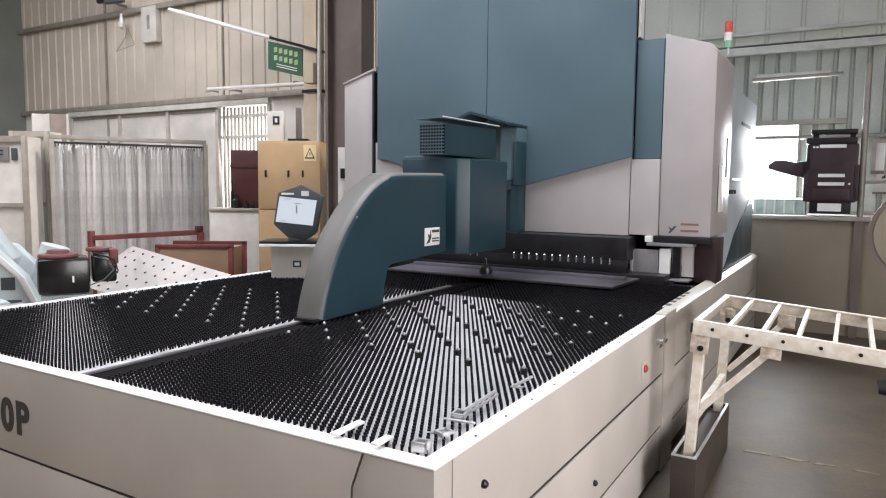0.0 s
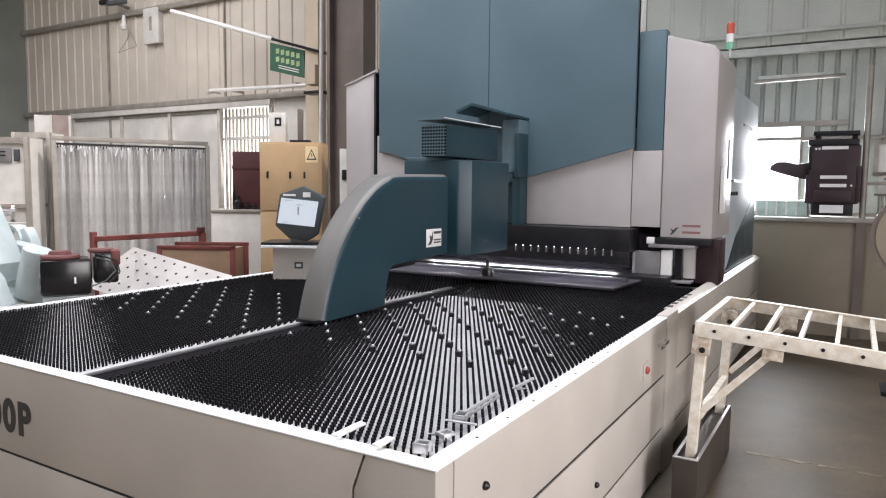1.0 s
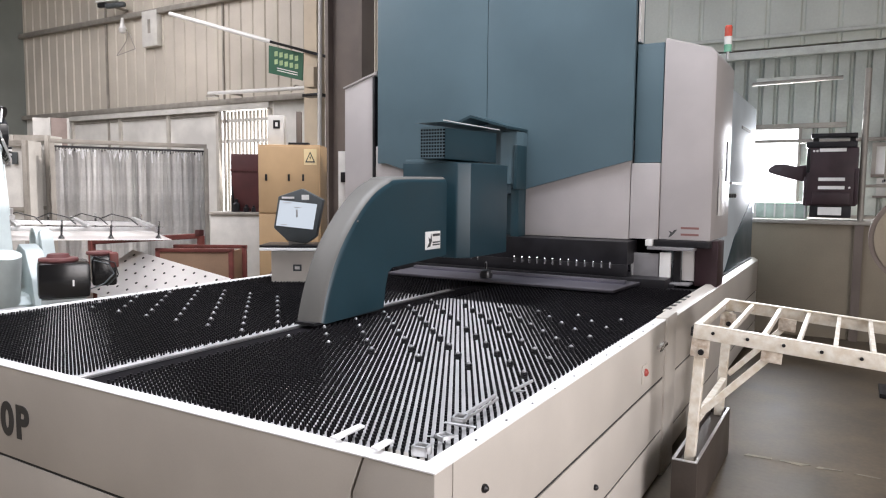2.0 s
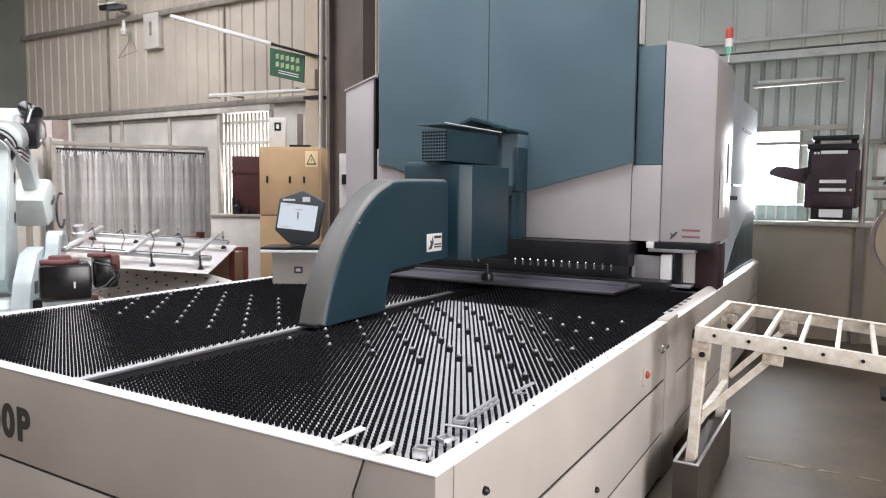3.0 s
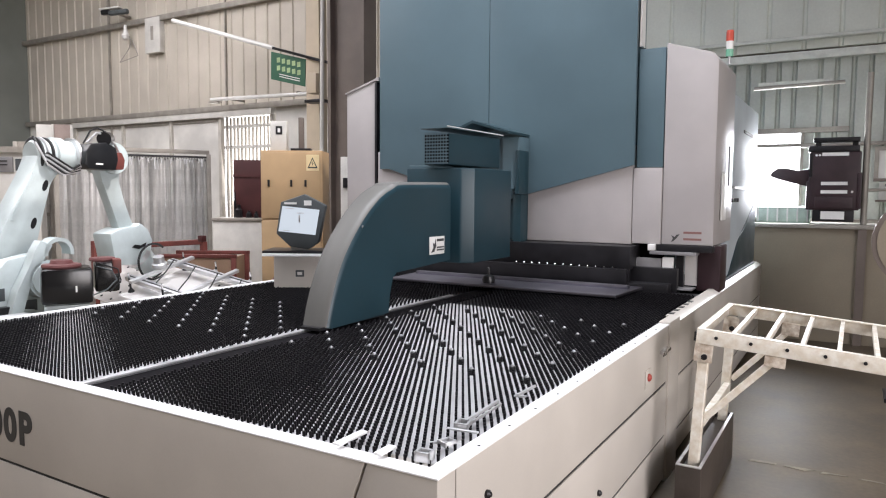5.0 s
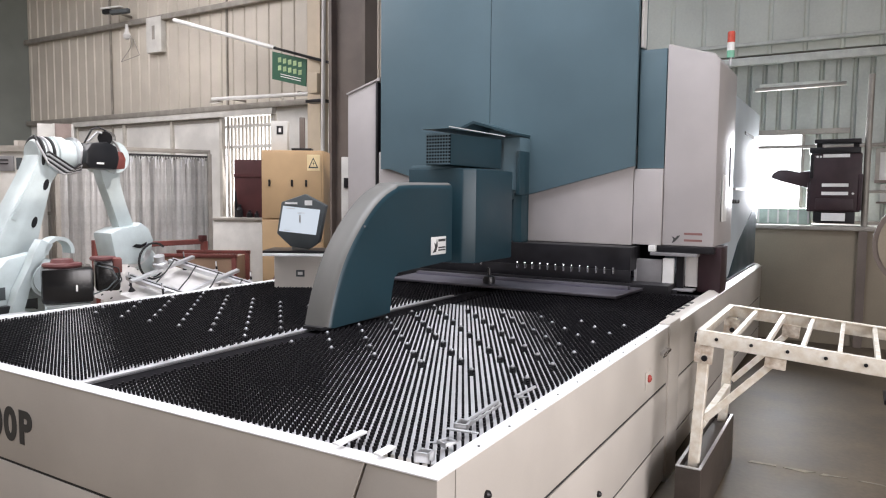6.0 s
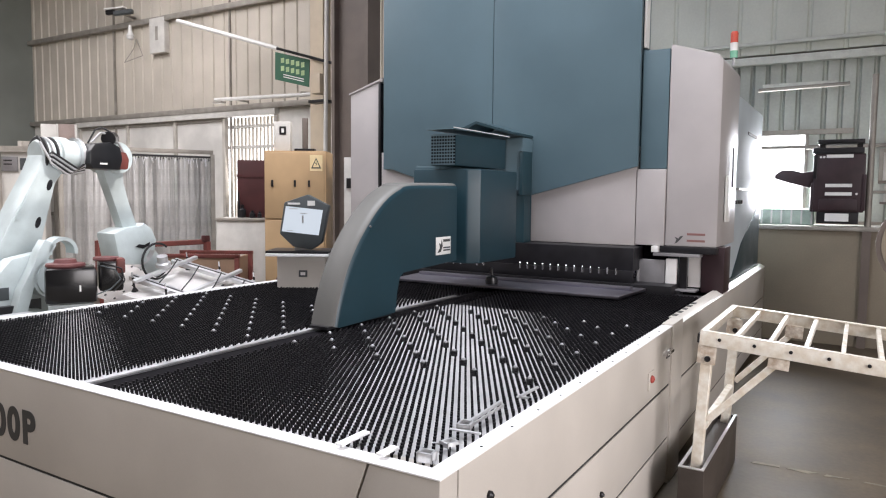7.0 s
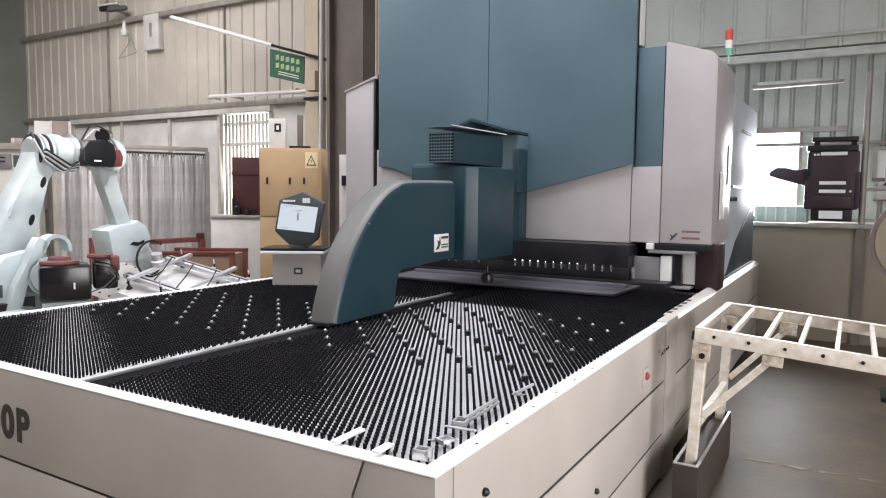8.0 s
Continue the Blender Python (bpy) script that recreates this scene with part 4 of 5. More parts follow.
def build_cell():
    # dark drive unit beside the robot
    d = thing("motor_unit", "glossy black motor housing with faded red flanges and cables", "machine", (-5.05, 3.0, 0), rz=61)
    part("stand", box((-0.15, -0.13, 0), (0.15, 0.13, 0.93), 0.01), ROBOT, d)
    part("body", box((-0.17, -0.20, 0.94), (0.17, 0.16, 1.20), 0.035), MOTOR_BLACK, d, "glossy black motor housing")
    part("flange", lathe([(0.0, 1.20), (0.13, 1.20), (0.135, 1.21), (0.13, 1.225), (0.08, 1.23), (0.07, 1.255), (0.0, 1.255)], 28), PINK_RED, d, "faded red flange").location = (-0.03, -0.03, 0)
    part("second_body", box((0.19, -0.06, 1.0), (0.36, 0.2, 1.23), 0.025), MOTOR_BLACK, d)
    part("second_flange", lathe([(0.0, 1.23), (0.09, 1.23), (0.095, 1.24), (0.09, 1.255), (0.0, 1.26)], 24), PINK_RED, d, "faded red flange").location = (0.25, 0.07, 0)
    part("red_block", box((0.31, -0.09, 1.14), (0.37, 0.04, 1.25), 0.012), RUST, d, "red end block")
    part("rating_plate", box((0.05, -0.208, 1.03), (0.062, -0.198, 1.075)), STICKER, d)
    part("cable", tube_path([(0.20, -0.05, 1.2), (0.30, -0.12, 1.17), (0.33, -0.14, 1.1), (0.26, -0.15, 1.03), (0.16, -0.2, 1.0)], 0.005), SCREEN_BACK, d)
    part("cable", tube_path([(0.22, -0.05, 1.22), (0.34, -0.12, 1.18), (0.36, -0.13, 1.09), (0.28, -0.14, 1.01)], 0.005), TUBE, d)
    b = thing("cable_box", "pale steel cable box on short legs", "box", (-5.0, 2.62, 0))
    part("body", box((-0.2, -0.14, 0.0), (0.2, 0.14, 0.86), 0.01), ROBOT, b)
    part("lid", box((-0.21, -0.15, 0.86), (0.21, 0.15, 0.875), 0.004), ALU, b)
    # curtain of vinyl strips in a steel frame
    P, Q = Vector((-9.46, 5.56, 0)), Vector((-8.50, 7.28, 0))
    head = math.degrees(math.atan2(Q.y - P.y, Q.x - P.x))
    L = (Q - P).length
    s = thing("strip_curtain", "grey translucent vinyl strip curtain in a steel frame", "curtain", (P.x, P.y, 0), rz=head)
    part("top_bar", box((-0.06, -0.03, 2.34), (L + 0.04, 0.03, 2.40), 0.005), PURLIN, s)
    for x in (-0.06, L):
        part("post", box((x, -0.03, 0), (x + 0.06, 0.03, 2.34), 0.005), PURLIN, s)
    part("rail", box((0, -0.012, 2.28), (L, 0.012, 2.31)), DARK, s)
    rnd = random.Random(7)
    n = 26
    for k in range(2 * n):
        part("hook", box((k * L / (2 * n) + 0.01, -0.016, 2.235 + 0.015 * (k % 3)), (k * L / (2 * n) + 0.022, 0.0, 2.285)), DARK, s)
    for k in range(60):
        x, sag, lean = rnd.uniform(0.02, L - 0.02), rnd.uniform(0.04, 0.26) ** 1.3, rnd.uniform(-0.03, 0.03)
        bm = bmesh.new()
        bm_beam(bm, (x, -0.035, 2.265), (x + lean, -0.045, 2.265 - sag), rnd.uniform(0.008, 0.024), 0.004)
        part("curled_end", bm, VINYL_EDGE, s)
    for k in range(n):
        w = L / n * 1.5
        bm = bmesh.new()
        rows = []
        ph, amp = rnd.uniform(0, 6), rnd.uniform(0.01, 0.03)
        for i in range(8):
            z = 2.27 - i * (2.2 / 7)
            sway = amp * math.sin(ph + i * 0.8)
            rows.append([bm.verts.new(((c - 0.5) * w, 0.02 * math.cos(math.pi * c + ph) + 0.007 * math.sin(9 * c + 2.2 * ph + 0.5 * i) + sway * 0.6, z)) for c in [q / 8 for q in range(9)]])
        for a, b2 in zip(rows, rows[1:]):
            for i in range(8):
                bm.faces.new((a[i], a[i + 1], b2[i + 1], b2[i]))
        bmesh.ops.solidify(bm, geom=bm.faces[:], thickness=0.003)
        ob = part("strip", bm, CURTAIN, s)
        ob.location = ((k + 0.5) * L / n, 0.018 * (k % 2), 0)
        ob.rotation_euler = (0, 0, rnd.uniform(-0.25, 0.25))
    # cream lockers left of the curtain
    for x, y, h in ((-9.75, 5.08, 2.36), (-9.95, 5.5, 2.46)):
        c = thing("locker", "cream steel machine enclosure with framed panels", "cabinet", (x, y, 0), rz=31, group="machine enclosures")
        part("body", box((-0.24, 0.04, 0), (0.24, 0.4, h), 0.008), FRAME_WHITE, c)
        part("post", box((-0.27, -0.02, 0), (-0.21, 0.04, h), 0.004), PURLIN, c)
        part("post", box((0.21, -0.02, 0), (0.27, 0.04, h), 0.004), PURLIN, c)
        part("rail", box((-0.21, -0.01, 1.42), (0.21, 0.04, 1.47)), PURLIN, c)
        part("rail", box((-0.21, -0.01, h - 0.08), (0.21, 0.04, h)), PURLIN, c)
        part("panel", box((-0.2, 0.02, h - 0.34), (0.02, 0.04, h - 0.14), 0.004), GUARD_GREY, c)
        for z in (h - 0.2, h - 0.25):
            part("slit", box((-0.16, 0.012, z), (-0.05, 0.02, z + 0.016)), DARK, c)
        part("meter", box((0.06, 0.01, h - 0.32), (0.13, 0.04, h - 0.16), 0.004), SCREEN_BACK, c)
    for x, y, w, h, m, lean in ((-11.07, 6.3, 0.110, 2.82, FRAME_WHITE, 0), (-10.92, 6.5, 0.130, 2.83, FADED, -3)):
        c = thing("leaning_board", "pale board leaning against the window wall" if lean == 0 else "faded pinkish board with pale edges leaning against the window wall", "board", (x, y, 0), rz=55)
        board = part("board", box((-w, 0, 0.0), (w, 0.03, h), 0.004), m, c)
        if lean:
            for k in (-1, 1):
                part("edge", box((k * w - 0.015, -0.01, 0), (k * w + 0.015, 0.04, h), 0.003), FRAME_WHITE, c)
    # tan switch cabinet
    c = thing("switch_cabinet", "tan steel electrical cabinet with warning triangle", "cabinet", (-5.83, 6.26, 0), rz=31)
    part("body", box((-0.37, 0.0, 0), (0.37, 0.5, 2.27), 0.01), TAN, c)
    part("upper_door", box((-0.36, -0.02, 1.46), (0.35, 0.0, 2.25), 0.006), TAN, c)
    part("lower_door", box((-0.36, -0.02, 0.05), (0.35, 0.0, 1.44), 0.006), TAN, c)
    for x in (-0.27, 0.0, 0.17):
        part("lock", box((x - 0.012, -0.035, 1.84), (x + 0.012, -0.02, 1.92), 0.003), BLACK, c)
    part("warning_plate", box((0.18, -0.024, 2.03), (0.33, -0.02, 2.22)), YELLOW, c, "pale warning plate with a black triangle")
    tri = [(0.255, 2.19), (0.195, 2.06), (0.315, 2.06)]
    inner = [(0.255, 2.165), (0.215, 2.075), (0.295, 2.075)]
    part("triangle", prism(tri, "y", -0.0265, -0.024), PRINT, c)
    part("triangle_field", prism(inner, "y", -0.0285, -0.0265), YELLOW, c)
    part("flash", prism([(0.26, 2.145), (0.245, 2.115), (0.256, 2.115), (0.25, 2.085), (0.27, 2.12), (0.258, 2.12)], "y", -0.031, -0.0285), PRINT, c)
    b = thing("control_box", "grey wall box standing on the cabinet", "box", (-6.05, 6.3, 2.27), rz=31)
    part("body", box((-0.12, 0, 0), (0.08, 0.12, 0.36), 0.006), FRAME_WHITE, b)
    part("window", box((-0.05, -0.006, 0.2), (0.03, 0.0, 0.3)), BLACK, b)
    part("dial", box((-0.025, -0.01, 0.225), (0.005, -0.006, 0.275)), STICKER, b)
    b = thing("clamp_post", "dark iron clamp post on the cabinet", "tool", (-5.8, 6.4, 2.27), rz=31)
    part("base", box((-0.12, -0.05, 0), (0.12, 0.08, 0.03), 0.005), DARK, b)
    part("post", box((-0.03, -0.02, 0.03), (0.03, 0.05, 0.40), 0.008), COLUMN, b)
    # operator panel
    h = thing("operator_panel", "dark hexagonal operator panel with lit screen on pedestal", "console", (-3.93, 4.29, 0), rz=31)
    part("pedestal", box((-0.2, -0.02, 0), (0.2, 0.3, 1.24), 0.01), CREAM, h)
    part("shelf", box((-0.27, -0.12, 1.275), (0.24, 0.24, 1.295), 0.006), BLACK, h)
    part("shelf_edge", box((-0.27, -0.125, 1.25), (0.24, 0.24, 1.273), 0.006), RIM, h)
    part("emblem", box((-0.02, -0.026, 1.075), (0.05, -0.02, 1.13), 0.004), SCREEN_BACK, h)
    part("emblem_field", box((-0.005, -0.03, 1.09), (0.035, -0.026, 1.115), 0.002), STICKER, h)
    hexa = [(-0.17, 1.43), (-0.06, 1.325), (0.09, 1.30), (0.175, 1.36), (0.235, 1.66), (0.06, 1.75), (-0.13, 1.685)]
    part("housing", prism(hexa, "y", -0.05, 0.05, 0.012), SCREEN_BACK, h)
    part("bracket", box((-0.06, 0.0, 1.295), (0.06, 0.1, 1.4)), ALU, h)
    part("screen", prism([(-0.15, 1.45), (0.15, 1.42), (0.185, 1.625), (-0.115, 1.655)], "y", -0.054, -0.050), SCREEN, h, "lit pale screen")
    part("tag", box((-0.10, -0.054, 1.668), (0.0, -0.05, 1.684)), STICKER, h)
    part("tag", box((0.06, -0.054, 1.66), (0.12, -0.05, 1.70)), STICKER, h)
    part("print_line", box((-0.09, -0.056, 1.632), (-0.02, -0.054, 1.638)), ALU, h)
    part("print_line", box((0.0, -0.056, 1.595), (0.06, -0.054, 1.60)), ALU, h)
    part("print_line", box((0.015, -0.056, 1.52), (0.028, -0.054, 1.58)), ALU, h)
    part("print_line", box((-0.11, -0.056, 1.455), (-0.06, -0.054, 1.46)), ALU, h)
    # grey low cabinet and dark board behind
    c = thing("low_cabinet", "pale grey waist-high cabinet", "cabinet", (-7.25, 6.75, 0), rz=31)
    part("body", box((-0.36, 0, 0), (0.36, 0.5, 1.38), 0.01), FRAME_WHITE, c)
    part("top", box((-0.38, -0.02, 1.38), (0.38, 0.5, 1.42), 0.006), PURLIN, c)
    c = thing("dark_board", "dark red painted board standing on the cabinet", "board", (-7.28, 7.0, 1.42), rz=31)
    part("board", box((-0.24, 0, 0), (0.24, 0.03, 0.80), 0.004), BROWN_RED, c)
    part("rail", box((-0.24, -0.012, 0.56), (0.24, 0.0, 0.6)), BROWN_RED, c)
    for x, hgt, w in ((-0.17, 0.36, 0.02), (-0.12, 0.18, 0.05), (0.02, 0.1, 0.04), (0.12, 0.09, 0.03)):
        c = thing("tool_bottle", "small dark tool standing on the low cabinet", "tool", (-7.28 + x * 0.86, 6.93 + x * 0.51, 1.42), group="things on the cabinet")
        part("body", lathe([(w, 0), (w, hgt * 0.6), (w * 0.5, hgt * 0.75), (w * 0.5, hgt)], 10), DARK, c)
    # red steel frames and a brown crate
    f = thing("red_barrier", "red oxide steel barrier rail with a clamp", "barrier", (0, 0, 0))
    part("rail", beam((-7.5, 4.8, 1.12), (-6.44, 5.45, 1.2), 0.05, 0.06, 0.006), RUST, f)
    for p in ((-7.5, 4.8), (-6.44, 5.45)):
        part("post", box((p[0] - 0.03, p[1] - 0.03, 0), (p[0] + 0.03, p[1] + 0.03, 1.2), 0.005), RUST, f)
    part("clamp", box((-6.48, 5.4, 1.2), (-6.41, 5.47, 1.27), 0.01), BROWN_RED, f)
    f = thing("steel_bin", "brown plate bin with a red oxide frame", "bin", (-6.05, 5.1, 0), rz=31)
    part("plate", box((-0.42, -0.05, 0.55), (0.34, -0.02, 1.06), 0.004), BEIGE_BOX, f)
    part("side", box((0.3, -0.02, 0.55), (0.33, 0.5, 1.06), 0.004), BEIGE_BOX, f)
    part("top_rail", box((-0.45, -0.06, 1.06), (0.38, -0.01, 1.10), 0.005), RUST, f)
    part("top_rail", box((-0.45, 0.45, 1.06), (0.38, 0.5, 1.10), 0.005), RUST, f)
    for x in (-0.43, 0.35):
        for y in (-0.035, 0.475):
            part("leg", box((x - 0.025, y - 0.025, 0), (x + 0.025, y + 0.025, 1.10), 0.004), RUST, f)
    b = thing("brown_bag", "dark brown sack standing on a stack", "sack", (-5.0, 5.3, 0), rz=31)
    part("stack", box((-0.35, -0.1, 0), (0.5, 0.4, 0.76), 0.01), BEIGE_BOX, b)
    part("sack", lathe([(0.0, 0.76), (0.16, 0.76), (0.17, 0.86), (0.1, 0.98), (0.04, 1.02), (0.0, 1.02)], 12), BROWN_RED, b)


build_cell()


def build_wall_things():
    s = thing("hanging_sign", "green notice board with pale lettering bars", "sign", (-8.8, 9.38, 0))
    part("board", prism([(-0.41, 3.82), (0.39, 3.63), (0.41, 4.1), (-0.40, 4.31)], "y", 0, 0.02), GREEN, s)
    pale = mat("pale_green_print", (0.42, 0.58, 0.30), 0.5)
    for row, (z, n, h) in enumerate(((4.10, 5, 0.10), (3.96, 5, 0.10))):
        for k in range(n):
            x = -0.26 + k * 0.12
            zz = z - (x + 0.26) * 0.25
            part("print_bar", box((x, -0.004, zz), (x + 0.078, 0, zz + h * 0.85)), pale, s)
    for z in (3.885, 3.845):
        part("print_bar", prism([(-0.2, z), (0.28, z - 0.12), (0.28, z - 0.105), (-0.2, z + 0.015)], "y", -0.004, 0), STICKER, s)
    a = thing("boom_pole", "long white pole and dark bracket reaching from the column", "pole")
    part("pole", rod((-11.87, 9.4, 5.18), (-9.16, 9.4, 4.37), 0.04), WHITE, a)
    part("bracket", beam((-9.2, 9.4, 4.38), (-7.33, 8.85, 3.84), 0.04, 0.045), DARK, a)
    a = thing("tube_lamp", "unlit white tube lamp on the purlin", "lamp")
    part("tube", rod((-12.07, 10.5, 3.77), (-8.9, 10.5, 3.70), 0.04), WHITE, a)
    part("fitting", box((-12.12, 10.46, 3.69), (-11.85, 10.6, 3.73), 0.01), PURLIN, a)
    for x in (-11.6, -9.6):
        part("hanger", box((x - 0.02, 10.47, 3.74), (x + 0.02, 11.0, 3.78)), PURLIN, a)
    c = thing("security_camera", "white security camera with loose cable on the wall", "camera", (-15.5, 10.86, 6.02))
    part("bracket", rod((0.1, 0.1, -0.02), (0.1, -0.2, 0.0), 0.035), PURLIN, c)
    part("body", beam((-0.12, -0.3, 0.02), (0.34, -0.12, 0.06), 0.11, 0.11, 0.02), SCREEN_BACK, c, "dark camera body")
    part("sunshade", beam((-0.36, -0.36, 0.12), (0.16, -0.2, 0.15), 0.16, 0.04, 0.01), WHITE, c, "white sun shade")
    part("lens", beam((-0.34, -0.35, 0.05), (-0.12, -0.28, 0.06), 0.12, 0.11, 0.02), BLACK, c)
    part("dome", lathe([(0.0, -0.62), (0.07, -0.58), (0.09, -0.5), (0.05, -0.42), (0.03, -0.25), (0.0, -0.25)], 14), WHITE, c).location = (0.22, -0.12, 0)
    pts = [(0.05 + 0.3 * math.sin(k * 0.45), -0.08, -0.3 - 0.1 * k) for k in range(9)]
    part("cable", tube_path(pts + [(0.62, -0.08, -1.0), (0.40, -0.08, -0.6)], 0.01, 6), PURLIN, c)
    b = thing("wall_box", "white electrical box on the sheet wall", "box", (-14.45, 10.95, 5.45))
    part("body", box((-0.27, -0.1, -0.4), (0.27, 0.05, 0.42), 0.02), FRAME_WHITE, b)
    part("print_bar", box((-0.05, -0.104, -0.1), (0.05, -0.1, 0.22)), PURLIN, b)
    b = thing("column_box", "small pale box and bracket on the column", "box", (-7.75, 9.0, 3.3))
    part("body", box((-0.1, -0.2, 0.1), (0.1, 0, 0.42), 0.01), COLUMN_TAN, b)
    part("bracket", box((-0.15, -0.2, -0.05), (0.2, 0, 0.0), 0.005), DARK, b)
    b = thing("white_post", "white machine post with a dark switch", "post", (-5.3, 6.62, 0), rz=31)
    part("post", box((-0.06, 0, 0), (0.07, 0.1, 2.2), 0.006), FRAME_WHITE, b)
    part("switch", box((-0.03, -0.02, 1.83), (0.03, 0, 1.95), 0.004), BLACK, b)


build_wall_things()


# ---- roller rack and the corner by the window ----
def build_rack():
    r = thing("roller_rack", "worn cream steel slat rack on braced legs", "rack")
    r.matrix_basis = pose(-0.78, 3.86, 0, 0, 4, 0)
    z0, z1, w, L = 0.972, 1.052, 1.06, 3.2
    # rails of angle steel: an upright web under a narrow top flange
    for name, lo, hi, flange in (("near_rail", (0, 0, z0), (L, 0.01, z1 - 0.006), (L, 0.034)), ("far_rail", (0, w - 0.01, z0), (L, w, z1 - 0.006), (L, w - 0.034))):
        bm = box(lo, hi, 0.002)
        y0, y1 = sorted((lo[1] if flange[1] < 0.5 else hi[1], flange[1]))
        bm_box(bm, (0, y0, z1 - 0.008), (L, y1, z1), 0.002)
        part(name, bm, RACK, r)
    bm = box((0, 0.012, z0), (0.01, w - 0.012, z1 - 0.008), 0.002)
    bm_box(bm, (0.0, 0.036, z1 - 0.009), (0.034, w - 0.036, z1 - 0.001), 0.002)
    part("end_rail", bm, RACK, r)
    for k in range(18):
        x = 0.16 + k * 0.165
        part("slat", box((x, 0.012, z0 + 0.035), (x + 0.022, w - 0.012, z1 - 0.010), 0.003), RACK, r)
    for k in range(12):
        part("bolt", lathe([(0.009, 0), (0.009, 0.007), (0.0, 0.009)], 10), DARK, r).matrix_basis = pose(0.1 + k * 0.17, 0, 1.015, 90, 0, 0)
    for y in (0.02, w - 0.09):
        part("leg", beam((0.05, y + 0.03, 0.27), (0.04, y + 0.03, z0), 0.052, 0.056, 0.005), RACK, r)
        part("brace", beam((0.08, y + 0.03, 0.56), (0.40, y + 0.03, z0 - 0.01), 0.03, 0.036, 0.003), RACK, r)
        part("gusset", box((-0.005, y - 0.012, z0 - 0.10), (0.09, y - 0.002, z0), 0.004), RUSTY, r)
        part("clip", box((0.34, y - 0.012, z0 - 0.06), (0.44, y + 0.0, z0 + 0.02), 0.004), RUSTY, r)
        part("gusset_bolt", lathe([(0.016, 0), (0.016, 0.012), (0.0, 0.015)], 10), DARK, r).matrix_basis = pose(0.05, y - 0.012, z0 - 0.07, 90, 0, 0)
    part("low_stretcher", beam((0.06, 0.08, 0.52), (0.06, w - 0.1, 0.52), 0.04, 0.04, 0.004), RACK, r)
    part("end_cap", box((-0.012, 0.0, z0 + 0.01), (0.0, 0.06, z0 + 0.06)), BLACK, r)
    for y in (0, w - 0.06):
        part("leg", box((2.6, y, 0.19), (2.66, y + 0.06, z0)), RACK, r)
    b = thing("steel_trough", "dark brown open steel box holding the rack legs", "box", (-0.715, 3.80, 0))
    h = 0.31
    part("near_side", box((-0.066, -0.02, 0.0), (0.066, 0.0, h), 0.003), BOXSTEEL, b)
    part("far_side", box((-0.066, 1.10, 0.0), (0.066, 1.12, h), 0.003), BOXSTEEL, b)
    part("long_side", box((0.05, 0.0, 0.0), (0.066, 1.10, h), 0.003), BOXSTEEL, b)
    part("long_side", box((-0.066, 0.0, 0.0), (-0.05, 1.10, h), 0.003), BOXSTEEL, b)
    part("inner_floor", box((-0.05, 0.0, 0.25), (0.05, 1.10, 0.268)), BOXSTEEL, b)
    for lo, hi in (((-0.066, -0.02, h), (0.066, 0.0, h + 0.005)), ((0.05, 0.0, h), (0.066, 1.10, h + 0.005)), ((-0.066, 0.0, h), (-0.05, 1.10, h + 0.005))):
        part("worn_edge", box(lo, hi), ALU, b)


build_rack()


